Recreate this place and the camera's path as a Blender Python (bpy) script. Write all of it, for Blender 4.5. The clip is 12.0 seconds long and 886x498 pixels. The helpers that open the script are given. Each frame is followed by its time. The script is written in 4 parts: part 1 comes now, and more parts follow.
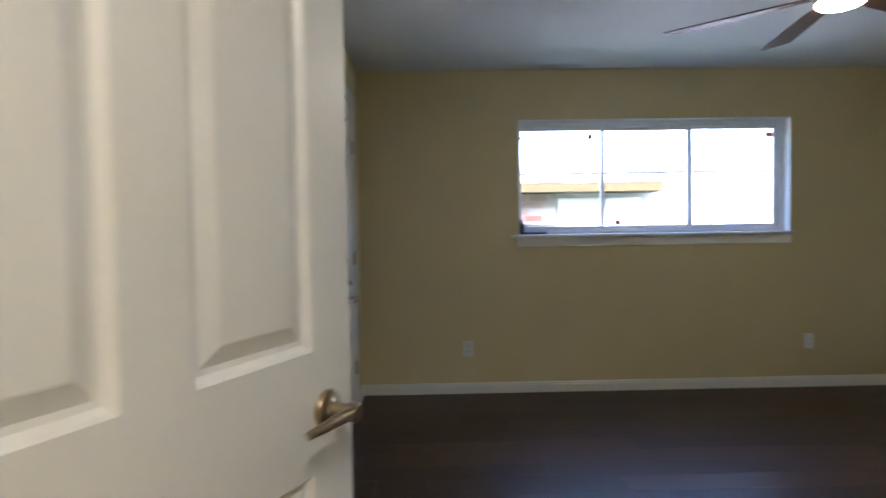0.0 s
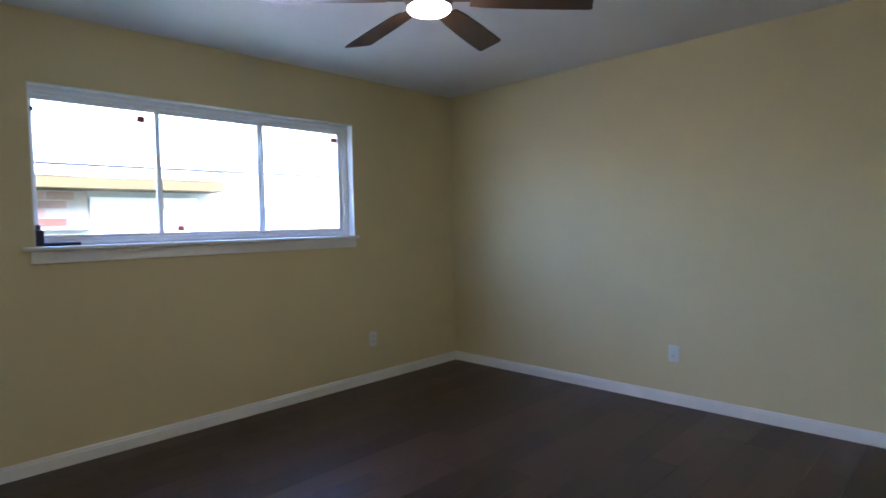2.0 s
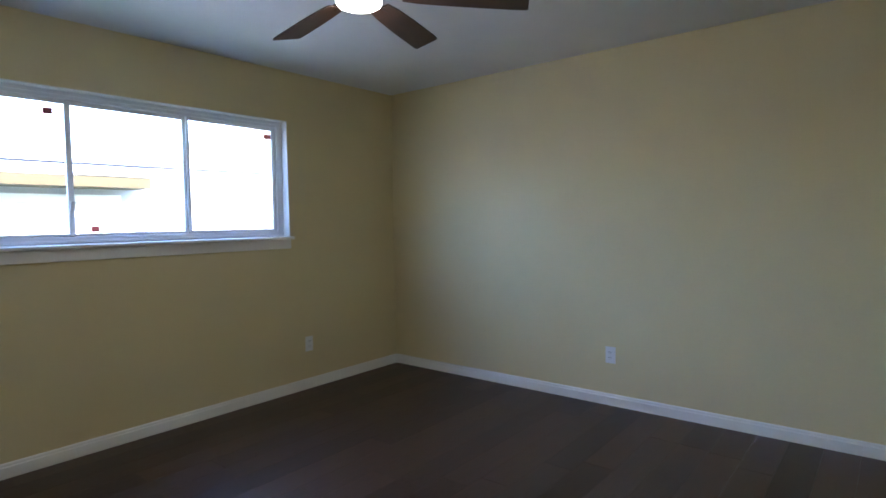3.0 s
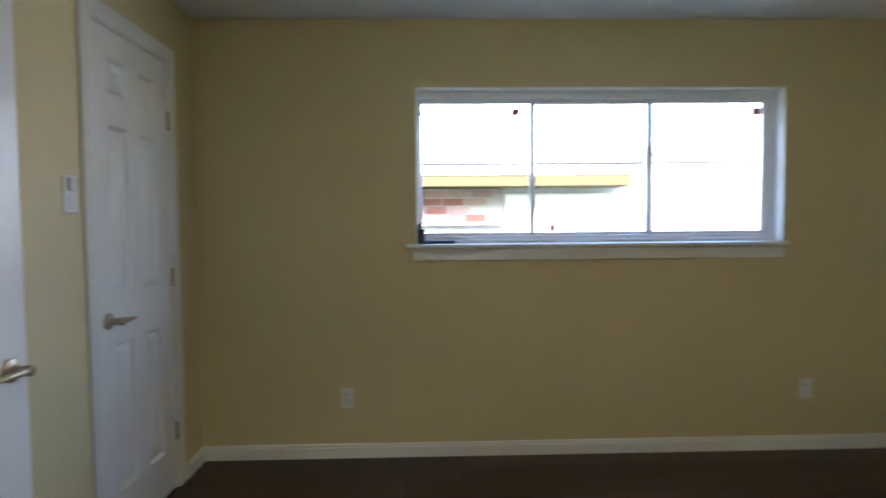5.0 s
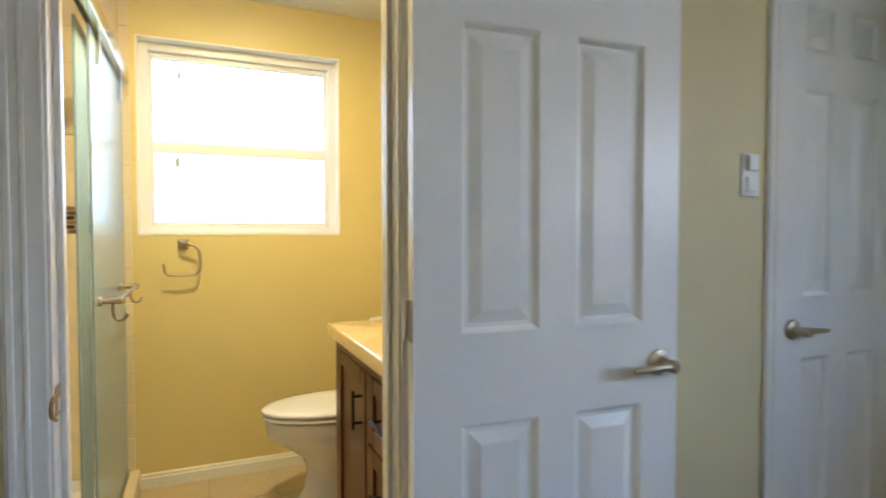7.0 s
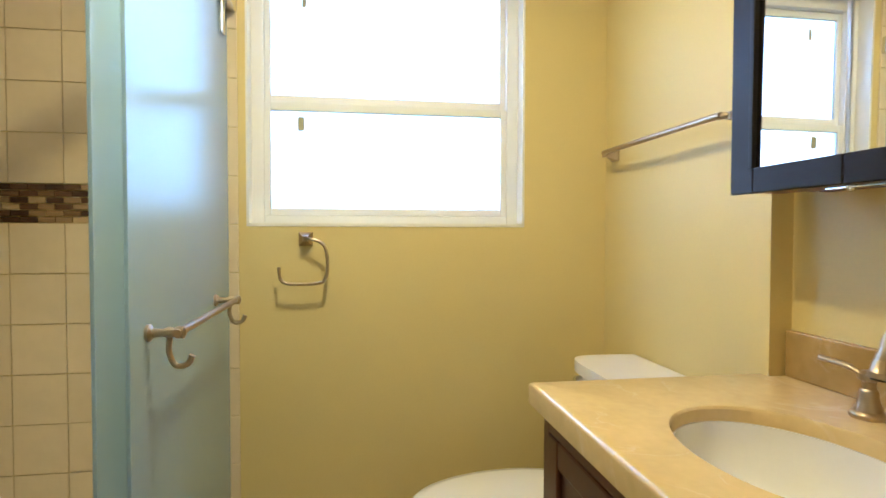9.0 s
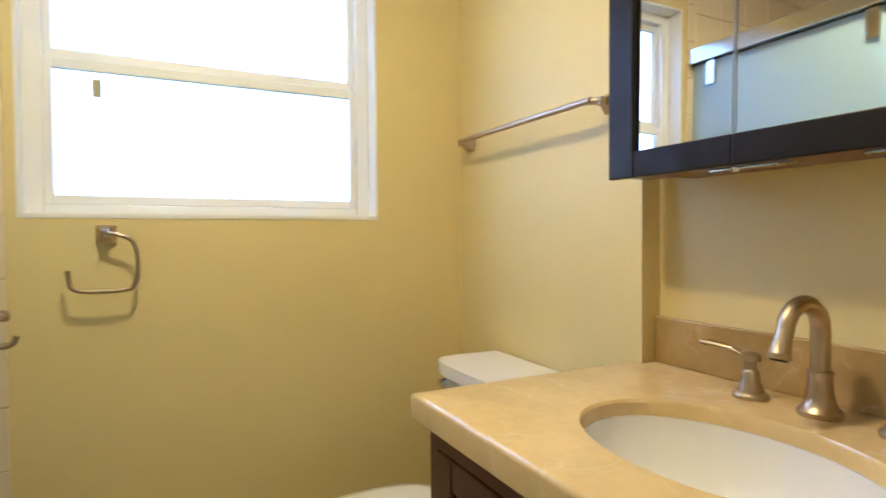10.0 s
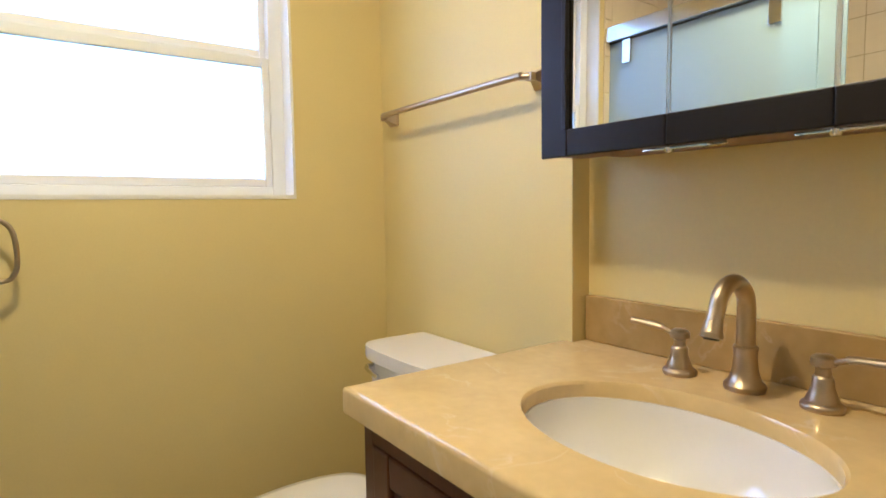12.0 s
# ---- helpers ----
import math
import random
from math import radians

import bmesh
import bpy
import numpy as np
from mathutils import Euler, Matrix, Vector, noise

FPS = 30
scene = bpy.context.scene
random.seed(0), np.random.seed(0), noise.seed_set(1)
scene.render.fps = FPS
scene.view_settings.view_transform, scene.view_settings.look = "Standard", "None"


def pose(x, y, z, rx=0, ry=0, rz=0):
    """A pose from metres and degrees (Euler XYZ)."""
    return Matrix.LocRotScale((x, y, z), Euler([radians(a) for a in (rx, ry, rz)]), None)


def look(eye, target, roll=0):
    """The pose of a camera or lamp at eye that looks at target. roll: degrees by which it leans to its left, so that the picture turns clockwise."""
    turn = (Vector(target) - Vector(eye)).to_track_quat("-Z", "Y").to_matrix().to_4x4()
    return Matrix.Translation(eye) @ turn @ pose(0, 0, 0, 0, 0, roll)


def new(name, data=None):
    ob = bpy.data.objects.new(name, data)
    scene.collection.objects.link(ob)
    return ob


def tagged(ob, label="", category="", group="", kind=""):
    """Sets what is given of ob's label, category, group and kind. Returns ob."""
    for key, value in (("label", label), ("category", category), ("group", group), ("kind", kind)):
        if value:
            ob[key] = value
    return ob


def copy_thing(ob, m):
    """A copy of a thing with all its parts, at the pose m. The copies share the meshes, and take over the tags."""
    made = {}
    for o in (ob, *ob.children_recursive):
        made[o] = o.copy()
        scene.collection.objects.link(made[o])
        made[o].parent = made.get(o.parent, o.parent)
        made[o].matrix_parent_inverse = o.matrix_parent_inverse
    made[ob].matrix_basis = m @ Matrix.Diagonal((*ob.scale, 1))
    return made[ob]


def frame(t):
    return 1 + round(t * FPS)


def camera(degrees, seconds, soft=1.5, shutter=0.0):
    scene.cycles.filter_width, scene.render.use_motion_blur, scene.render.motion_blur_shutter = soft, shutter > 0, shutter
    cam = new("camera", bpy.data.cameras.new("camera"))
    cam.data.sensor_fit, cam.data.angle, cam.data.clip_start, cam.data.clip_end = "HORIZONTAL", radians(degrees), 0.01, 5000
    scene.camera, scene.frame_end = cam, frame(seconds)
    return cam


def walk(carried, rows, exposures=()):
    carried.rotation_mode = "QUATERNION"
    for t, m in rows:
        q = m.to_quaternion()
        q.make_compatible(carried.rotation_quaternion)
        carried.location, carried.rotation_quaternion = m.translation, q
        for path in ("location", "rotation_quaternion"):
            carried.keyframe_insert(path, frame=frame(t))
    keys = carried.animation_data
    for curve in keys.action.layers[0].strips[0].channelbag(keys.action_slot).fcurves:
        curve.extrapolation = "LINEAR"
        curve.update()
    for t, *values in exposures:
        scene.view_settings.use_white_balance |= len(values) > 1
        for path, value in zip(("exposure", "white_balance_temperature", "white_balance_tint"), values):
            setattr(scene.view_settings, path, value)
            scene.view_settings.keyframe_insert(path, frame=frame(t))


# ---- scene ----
cam = camera(76.8, 12.0, soft=1.6, shutter=0.35)
PATH = [
    (0, (0.556, -4.226, 1.239), (0.59, -2.228, 1.175), -0.9),
    (0.5, (0.622, -3.923, 1.292), (1.145, -1.995, 1.19), -0.8),
    (1, (0.676, -3.712, 1.303), (1.559, -1.92, 1.203), -0.9),
    (1.5, (0.616, -3.621, 1.269), (1.814, -2.022, 1.184), -1.1),
    (2, (0.606, -3.591, 1.27), (2.034, -2.193, 1.183), -1.3),
    (2.5, (0.636, -3.604, 1.289), (2.18, -2.336, 1.194), -1.3),
    (2.7, (0.661, -3.605, 1.292), (2.229, -2.367, 1.199), -1.0),
    (4.3, (1.098, -3.298, 1.351), (2.009, -1.522, 1.225), -0.9),
    (4.5, (1.156, -3.311, 1.34), (1.845, -1.436, 1.238), -0.8),
    (5, (1.272, -3.119, 1.313), (1.324, -1.122, 1.224), -0.5),
    (5.5, (1.391, -2.886, 1.288), (0.671, -1.022, 1.221), -0.3),
    (6, (1.421, -2.713, 1.305), (0.12, -1.196, 1.233), -0.1),
    (6.5, (1.37, -2.667, 1.28), (-0.271, -1.527, 1.221), -0.0),
    (7, (1.207, -2.65, 1.255), (-0.625, -1.85, 1.194), -0.0),
    (7.5, (0.919, -2.584, 1.235), (-1.007, -2.05, 1.179), 0.2),
    (7.7, (0.801, -2.564, 1.228), (-1.149, -2.124, 1.173), 0.3),
    (9.3, (0.044, -2.555, 1.208), (-1.931, -2.243, 1.151), 0.1),
    (9.5, (-0.006, -2.563, 1.199), (-1.954, -2.113, 1.149), -0.0),
    (10, (-0.071, -2.598, 1.185), (-1.852, -1.689, 1.136), -0.4),
    (10.5, (-0.095, -2.616, 1.154), (-1.753, -1.498, 1.111), -0.6),
    (11, (-0.101, -2.618, 1.132), (-1.717, -1.443, 1.043), -0.8),
    (11.5, (-0.107, -2.615, 1.139), (-1.703, -1.418, 1.002), -0.8),
    (12, (-0.138, -2.593, 1.199), (-1.761, -1.433, 1.056), -0.9),
]
walk(cam, [(t, look(eye, target, roll)) for t, eye, target, roll in PATH], [(0.0, 3.42, 5450, 15), (1.0, 3.52, 5650, 17), (2.5, 3.55, 5100, 15), (4.5, 3.5, 5700, 11), (5.5, 3.62, 5850, 10), (6.5, 3.76, 5800, 9), (7.5, 3.78, 5800, 8), (9.5, 3.3, 4950, 11), (10.5, 3.36, 5050, 18), (12.0, 3.36, 5050, 18)])

# ---- light ----
world = bpy.data.worlds.new("sky")
scene.world = world
world.use_nodes = True
wn = world.node_tree.nodes
sky = wn.new("ShaderNodeTexSky")
sky.sky_type, sky.sun_disc = "NISHITA", False
sky.sun_elevation, sky.sun_rotation = radians(48), radians(176)
sky.dust_density, sky.ozone_density = 3.0, 0.8
wn["Background"].inputs[1].default_value = 0.34
world.node_tree.links.new(sky.outputs[0], wn["Background"].inputs[0])

sun_data = bpy.data.lights.new("sun", "SUN")
sun_data.energy, sun_data.angle, sun_data.color = 0.7, radians(0.5), (1.0, 0.94, 0.85)
sun = new("sun", sun_data)
sun.matrix_world = look((-0.4, -6.0, 7.0), (0, 0, 0))


def lamp(name, at, watts, radius, color):
    data = bpy.data.lights.new(name, "POINT")
    data.energy, data.shadow_soft_size, data.color = watts, radius, color
    ob = new(name, data)
    ob.location = at
    return ob


# ---- materials ----
def material(name, color, rough=0.5, metal=0.0, vary=0.08, scale=6.0, fine=120.0, bump=0.05, rand=0.0, spec=0.5, stretch=(1, 1, 1), coat=0.0):
    """Plain surface with broad and fine variation of colour and a fine relief."""
    m = bpy.data.materials.new(name)
    m.use_nodes = True
    nt = m.node_tree
    n, l = nt.nodes, nt.links
    b = n["Principled BSDF"]
    b.inputs["Metallic"].default_value = metal
    b.inputs["Specular IOR Level"].default_value = spec
    b.inputs["Coat Weight"].default_value = coat
    tc = n.new("ShaderNodeTexCoord")
    mp = n.new("ShaderNodeMapping")
    mp.inputs["Scale"].default_value = stretch
    l.new(tc.outputs["Object"], mp.inputs["Vector"])
    big, small = n.new("ShaderNodeTexNoise"), n.new("ShaderNodeTexNoise")
    for t, s in ((big, scale), (small, fine)):
        t.inputs["Scale"].default_value = s
        t.inputs["Detail"].default_value = 3
        l.new(mp.outputs[0], t.inputs["Vector"])
    mix = n.new("ShaderNodeMath")
    mix.operation = "MULTIPLY_ADD"
    mix.inputs[1].default_value, mix.inputs[2].default_value = 0.35, 0.0
    l.new(small.outputs[0], mix.inputs[0])
    add = n.new("ShaderNodeMath")
    add.operation = "MULTIPLY_ADD"
    add.inputs[1].default_value = 0.65
    l.new(big.outputs[0], add.inputs[0])
    l.new(mix.outputs[0], add.inputs[2])
    last = add.outputs[0]
    if rand:
        info = n.new("ShaderNodeObjectInfo")
        r = n.new("ShaderNodeMath")
        r.operation = "MULTIPLY_ADD"
        r.inputs[1].default_value, r.inputs[2].default_value = rand, -rand / 2
        l.new(info.outputs["Random"], r.inputs[0])
        a2 = n.new("ShaderNodeMath")
        l.new(r.outputs[0], a2.inputs[0])
        l.new(last, a2.inputs[1])
        last = a2.outputs[0]
    ramp = n.new("ShaderNodeValToRGB")
    e = ramp.color_ramp.elements
    e[0].position, e[1].position = 0.3, 0.7
    e[0].color = (*[max(c * (1 - vary), 0) for c in color], 1)
    e[1].color = (*[min(c * (1 + vary), 1) for c in color], 1)
    l.new(last, ramp.inputs[0])
    l.new(ramp.outputs[0], b.inputs["Base Color"])
    rr = n.new("ShaderNodeMath")
    rr.operation = "MULTIPLY_ADD"
    rr.inputs[1].default_value, rr.inputs[2].default_value = 0.16, rough - 0.08
    l.new(big.outputs[0], rr.inputs[0])
    l.new(rr.outputs[0], b.inputs["Roughness"])
    if bump:
        bp = n.new("ShaderNodeBump")
        bp.inputs["Strength"].default_value, bp.inputs["Distance"].default_value = bump, 0.004
        l.new(small.outputs[0], bp.inputs["Height"])
        l.new(bp.outputs[0], b.inputs["Normal"])
    return m


def glowing(name, color, strength):
    m = bpy.data.materials.new(name)
    m.use_nodes = True
    b = m.node_tree.nodes["Principled BSDF"]
    b.inputs["Base Color"].default_value = (0.8, 0.8, 0.8, 1)
    b.inputs["Emission Color"].default_value = (*color, 1)
    b.inputs["Emission Strength"].default_value = strength
    return m


def glass(name, color, rough, ior=1.45):
    m = bpy.data.materials.new(name)
    m.use_nodes = True
    nt = m.node_tree
    b = nt.nodes["Principled BSDF"]
    b.inputs["Base Color"].default_value = (*color, 1)
    b.inputs["Transmission Weight"].default_value = 1
    b.inputs["IOR"].default_value = ior
    b.inputs["Roughness"].default_value = rough
    if rough > 0.3:
        tc, t, bp = nt.nodes.new("ShaderNodeTexCoord"), nt.nodes.new("ShaderNodeTexNoise"), nt.nodes.new("ShaderNodeBump")
        t.inputs["Scale"].default_value = 90
        bp.inputs["Strength"].default_value = 0.12
        nt.links.new(tc.outputs["Object"], t.inputs["Vector"])
        nt.links.new(t.outputs[0], bp.inputs["Height"])
        nt.links.new(bp.outputs[0], b.inputs["Normal"])
    return m


M_WALL = material("cream_wall_paint", (0.68, 0.585, 0.335), 0.55, vary=0.035, scale=2.0, fine=160, bump=0.07)
M_BATHWALL = material("yellow_cream_wall_paint", (0.70, 0.575, 0.260), 0.5, vary=0.035, scale=2.0, fine=160, bump=0.06)
M_CEIL = material("white_ceiling_paint", (0.74, 0.74, 0.74), 0.8, vary=0.03, scale=3, fine=90, bump=0.5)
M_WHITE = material("white_gloss_paint", (0.80, 0.80, 0.79), 0.32, vary=0.03, scale=4, fine=60, bump=0.06)
M_TRIM = material("white_trim_paint", (0.80, 0.79, 0.76), 0.35, vary=0.03, scale=5, fine=60, bump=0.06)
M_VINYL = material("white_vinyl", (0.82, 0.83, 0.86), 0.35, vary=0.02, scale=8, bump=0.0)
M_PLANK = material("dark_walnut_planks", (0.050, 0.027, 0.018), 0.36, vary=0.45, scale=3.0, fine=26, bump=0.12, rand=0.35, stretch=(1, 9, 1), spec=0.36)
M_SUB = material("dark_plank_joint", (0.012, 0.009, 0.007), 0.8, bump=0)
M_NICKEL = material("brushed_nickel", (0.45, 0.36, 0.25), 0.37, metal=1, vary=0.08, scale=20, fine=300, bump=0.03)
M_BRASS = material("aged_brass", (0.42, 0.27, 0.12), 0.35, metal=1, vary=0.15, scale=20, bump=0)
M_CHROME = material("bright_steel", (0.70, 0.70, 0.70), 0.18, metal=1, vary=0.03, bump=0)
M_PLATE = material("white_plastic", (0.78, 0.78, 0.78), 0.35, vary=0.02, bump=0)
M_SLOT = material("dark_slot", (0.03, 0.03, 0.03), 0.6, bump=0)
M_BLADE = material("dark_walnut_blade", (0.075, 0.042, 0.028), 0.4, vary=0.35, scale=4, fine=40, bump=0.05, stretch=(1, 8, 1))
M_MOTOR = material("oil_bronze_metal", (0.09, 0.065, 0.05), 0.35, metal=0.8, vary=0.1, bump=0)
M_MARBLE = material("cream_marble", (0.66, 0.49, 0.225), 0.12, vary=0.11, scale=8, fine=45, bump=0.0)
M_SPLASH = material("tan_marble", (0.39, 0.26, 0.098), 0.2, vary=0.22, scale=6, fine=30, bump=0.0)
def veined(m, color, scale, amount):
    """Adds thin pale veins and flecks to a stone."""
    nt = m.node_tree
    n, l = nt.nodes, nt.links
    b = n["Principled BSDF"]
    src = b.inputs["Base Color"].links[0].from_socket
    tc, t = n.new("ShaderNodeTexCoord"), n.new("ShaderNodeTexNoise")
    t.inputs["Scale"].default_value, t.inputs["Detail"].default_value, t.inputs["Distortion"].default_value = scale, 5, 1.6
    l.new(tc.outputs["Object"], t.inputs["Vector"])
    r = n.new("ShaderNodeValToRGB")
    e = r.color_ramp.elements
    e[0].position, e[0].color = 0.485, (0, 0, 0, 1)
    e[1].position, e[1].color = 0.5, (amount, amount, amount, 1)
    k = e.new(0.515)
    k.color = (0, 0, 0, 1)
    f = n.new("ShaderNodeTexNoise")
    f.inputs["Scale"].default_value = scale * 1.7
    l.new(tc.outputs["Object"], f.inputs["Vector"])
    g = n.new("ShaderNodeValToRGB")
    g.color_ramp.elements[0].position, g.color_ramp.elements[1].position = 0.5, 0.62
    l.new(f.outputs[0], g.inputs[0])
    mul = n.new("ShaderNodeMath")
    mul.operation = "MULTIPLY"
    l.new(t.outputs[0], r.inputs[0])
    l.new(r.outputs[0], mul.inputs[0])
    l.new(g.outputs[0], mul.inputs[1])
    mx = n.new("ShaderNodeMix")
    mx.data_type = "RGBA"
    l.new(mul.outputs[0], mx.inputs[0])
    l.new(src, mx.inputs[6])
    mx.inputs[7].default_value = (*color, 1)
    l.new(mx.outputs[2], b.inputs["Base Color"])


veined(M_MARBLE, (0.82, 0.72, 0.52), 5.0, 0.35)
veined(M_SPLASH, (0.78, 0.62, 0.40), 4.0, 0.22)
M_WOOD = material("espresso_cabinet_wood", (0.105, 0.040, 0.022), 0.36, vary=0.25, scale=5, fine=50, bump=0.05, stretch=(6, 6, 1), spec=0.32)
M_CABSIDE = material("brown_cabinet_underside", (0.20, 0.11, 0.065), 0.45, vary=0.15, scale=5, fine=40, bump=0.04, stretch=(6, 6, 1))
M_DARKFRAME = material("black_brown_frame", (0.010, 0.007, 0.007), 0.42, vary=0.2, scale=8, bump=0.03, spec=0.22)
M_PULL = material("dark_bronze_pull", (0.03, 0.027, 0.025), 0.3, metal=0.7, bump=0)
M_CERAMIC = material("white_ceramic", (0.83, 0.81, 0.79), 0.12, vary=0.02, scale=3, bump=0, coat=0.3)
M_TILE = material("cream_glazed_tile", (0.74, 0.63, 0.45), 0.14, vary=0.05, scale=5, fine=30, bump=0.03, rand=0.15)
M_GROUT = material("tan_grout", (0.42, 0.33, 0.2), 0.9, vary=0.15, scale=20)
M_MOSAIC = material("brown_mosaic_glass", (0.20, 0.13, 0.07), 0.18, vary=0.4, scale=6, bump=0, rand=1.0)
def by_piece(m, tones):
    """Gives each loose piece of a mesh one of several tones."""
    n, l = m.node_tree.nodes, m.node_tree.links
    geo, ramp = n.new("ShaderNodeNewGeometry"), n.new("ShaderNodeValToRGB")
    ramp.color_ramp.interpolation = "CONSTANT"
    e = ramp.color_ramp.elements
    e[0].position, e[0].color = 0.0, (*tones[0], 1)
    e[1].position, e[1].color = 1.0 / len(tones), (*tones[1], 1)
    for k in range(2, len(tones)):
        e.new(k / len(tones)).color = (*tones[k], 1)
    l.new(geo.outputs["Random Per Island"], ramp.inputs[0])
    l.new(ramp.outputs[0], n["Principled BSDF"].inputs["Base Color"])


by_piece(M_MOSAIC, [(0.06, 0.032, 0.018), (0.30, 0.20, 0.10), (0.11, 0.06, 0.03), (0.48, 0.36, 0.20), (0.18, 0.11, 0.05)])
M_BFLOOR = material("beige_floor_tile", (0.50, 0.40, 0.26), 0.3, vary=0.12, scale=5, fine=30, bump=0.03, rand=0.15)
M_FROST = glass("frosted_shower_glass", (0.47, 0.61, 0.74), 0.24)
M_FROST.node_tree.nodes["Principled BSDF"].inputs["Transmission Weight"].default_value = 0.55
M_OBSCURE = glass("obscured_window_glass", (0.42, 0.455, 0.525), 0.5)
M_PANE = glass("clear_window_glass", (1, 1, 1), 0.0, 1.02)
M_LAMP = glowing("lit_lamp_glass", (1.0, 0.86, 0.62), 7.0)
M_BULB = glowing("lit_vanity_glass", (1.0, 0.80, 0.48), 5.0)
M_MIRROR = material("mirror_silver", (0.90, 0.90, 0.88), 0.08, metal=1, vary=0.0, bump=0)
M_MIRROR.node_tree.nodes["Principled BSDF"].inputs["Roughness"].default_value = 0.0
for lk in list(M_MIRROR.node_tree.links):
    if lk.to_socket.name == "Roughness":
        M_MIRROR.node_tree.links.remove(lk)
M_NAVY = material("dark_navy_plastic", (0.012, 0.02, 0.06), 0.4, bump=0)
M_RED = material("red_sticker", (0.45, 0.08, 0.08), 0.6, bump=0)
M_TAPE = material("olive_sticker", (0.42, 0.40, 0.22), 0.6, bump=0)
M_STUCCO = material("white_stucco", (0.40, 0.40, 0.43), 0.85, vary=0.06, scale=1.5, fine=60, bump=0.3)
M_ROLLER = material("white_roller_paint", (0.80, 0.80, 0.82), 0.5, vary=0.04, scale=3)
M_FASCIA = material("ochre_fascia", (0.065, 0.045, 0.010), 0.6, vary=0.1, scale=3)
M_ROOF = material("pale_roof_shingle", (0.36, 0.35, 0.35), 0.9, vary=0.12, scale=2, fine=30)
M_BRICK = material("red_brick", (0.16, 0.062, 0.048), 0.85, vary=0.15, scale=8, fine=60, rand=0.5)
M_PALEBRICK = material("pale_pink_brick", (0.24, 0.165, 0.15), 0.85, vary=0.15, scale=8, fine=60, rand=0.4)
M_MORTAR = material("pale_mortar", (0.30, 0.275, 0.265), 0.9, vary=0.1, scale=12)
M_GROUND = material("lawn_grass", (0.10, 0.135, 0.06), 0.95, vary=0.3, scale=0.6, fine=12)
M_WIRE = material("dark_wire", (0.015, 0.015, 0.017), 0.6, bump=0)


# ---- builders ----
def box(bm, x0, x1, y0, y1, z0, z1, bevel=0.0):
    g = bmesh.ops.create_cube(bm, size=1)
    bmesh.ops.scale(bm, vec=(x1 - x0, y1 - y0, z1 - z0), verts=g["verts"])
    bmesh.ops.translate(bm, vec=((x0 + x1) / 2, (y0 + y1) / 2, (z0 + z1) / 2), verts=g["verts"])
    if bevel:
        es = list({e for v in g["verts"] for e in v.link_edges})
        bmesh.ops.bevel(bm, geom=es, offset=bevel, segments=2, affect="EDGES", profile=0.5)
    return bm


def boxes(*dims, bevel=0.0):
    bm = bmesh.new()
    for d in dims:
        box(bm, *d, bevel=bevel)
    return bm


def lathe(profile, seg=32, sx=1.0, sy=1.0, shell=False):
    """Rings of (radius, height) about z, closed at the ends."""
    bm = bmesh.new()
    rings = []
    for r, z in profile:
        rings.append([bm.verts.new((r * sx * math.cos(2 * math.pi * i / seg), r * sy * math.sin(2 * math.pi * i / seg), z)) for i in range(seg)])
    for a, b in zip(rings, rings[1:]):
        for i in range(seg):
            bm.faces.new((a[i], a[(i + 1) % seg], b[(i + 1) % seg], b[i]))
    if shell:
        for i in range(seg):
            bm.faces.new((rings[-1][i], rings[-1][(i + 1) % seg], rings[0][(i + 1) % seg], rings[0][i]))
    else:
        bm.faces.new(rings[0][::-1])
        bm.faces.new(rings[-1])
    bmesh.ops.recalc_face_normals(bm, faces=bm.faces[:])
    return bm


def tube(points, radius, seg=12, squash=1.0):
    """A round bar along points; radius a number or one for each point."""
    bm = bmesh.new()
    pts = [Vector(p) for p in points]
    rad = radius if isinstance(radius, (list, tuple)) else [radius] * len(pts)
    rings, side = [], None
    for i, p in enumerate(pts):
        d = (pts[min(i + 1, len(pts) - 1)] - pts[max(i - 1, 0)]).normalized()
        if side is None:
            side = d.orthogonal().normalized()
        side = (side - d * side.dot(d)).normalized()
        up = d.cross(side)
        rings.append([bm.verts.new(p + (side * math.cos(2 * math.pi * k / seg) + up * math.sin(2 * math.pi * k / seg) * squash) * rad[i]) for k in range(seg)])
    for a, b in zip(rings, rings[1:]):
        for k in range(seg):
            bm.faces.new((a[k], a[(k + 1) % seg], b[(k + 1) % seg], b[k]))
    bm.faces.new(rings[0][::-1])
    bm.faces.new(rings[-1])
    bmesh.ops.recalc_face_normals(bm, faces=bm.faces[:])
    return bm


def curve_points(ctrl, n=8):
    """Smooth points through control points."""
    out, p = [], [Vector(c) for c in ctrl]
    for i in range(len(p) - 1):
        a, b, c, d = p[max(i - 1, 0)], p[i], p[i + 1], p[min(i + 2, len(p) - 1)]
        for k in range(n):
            t = k / n
            out.append(0.5 * ((2 * b) + (c - a) * t + (2 * a - 5 * b + 4 * c - d) * t * t + (3 * b - a - 3 * c + d) * t ** 3))
    return out + [p[-1]]


def mesh_of(name, bm, mat, smooth=False):
    me = bpy.data.meshes.new(name)
    bm.to_mesh(me)
    bm.free()
    me.materials.append(mat)
    if smooth:
        for p in me.polygons:
            p.use_smooth = True
        me.set_sharp_from_angle(angle=radians(38))
    return me


def part(name, bm, mat, parent=None, label="", smooth=False, m=None):
    ob = new(name, mesh_of(name, bm, mat, smooth))
    if parent is not None:
        ob.parent = parent
    if m is not None:
        ob.matrix_basis = m
    if label:
        ob["label"] = label
    return ob


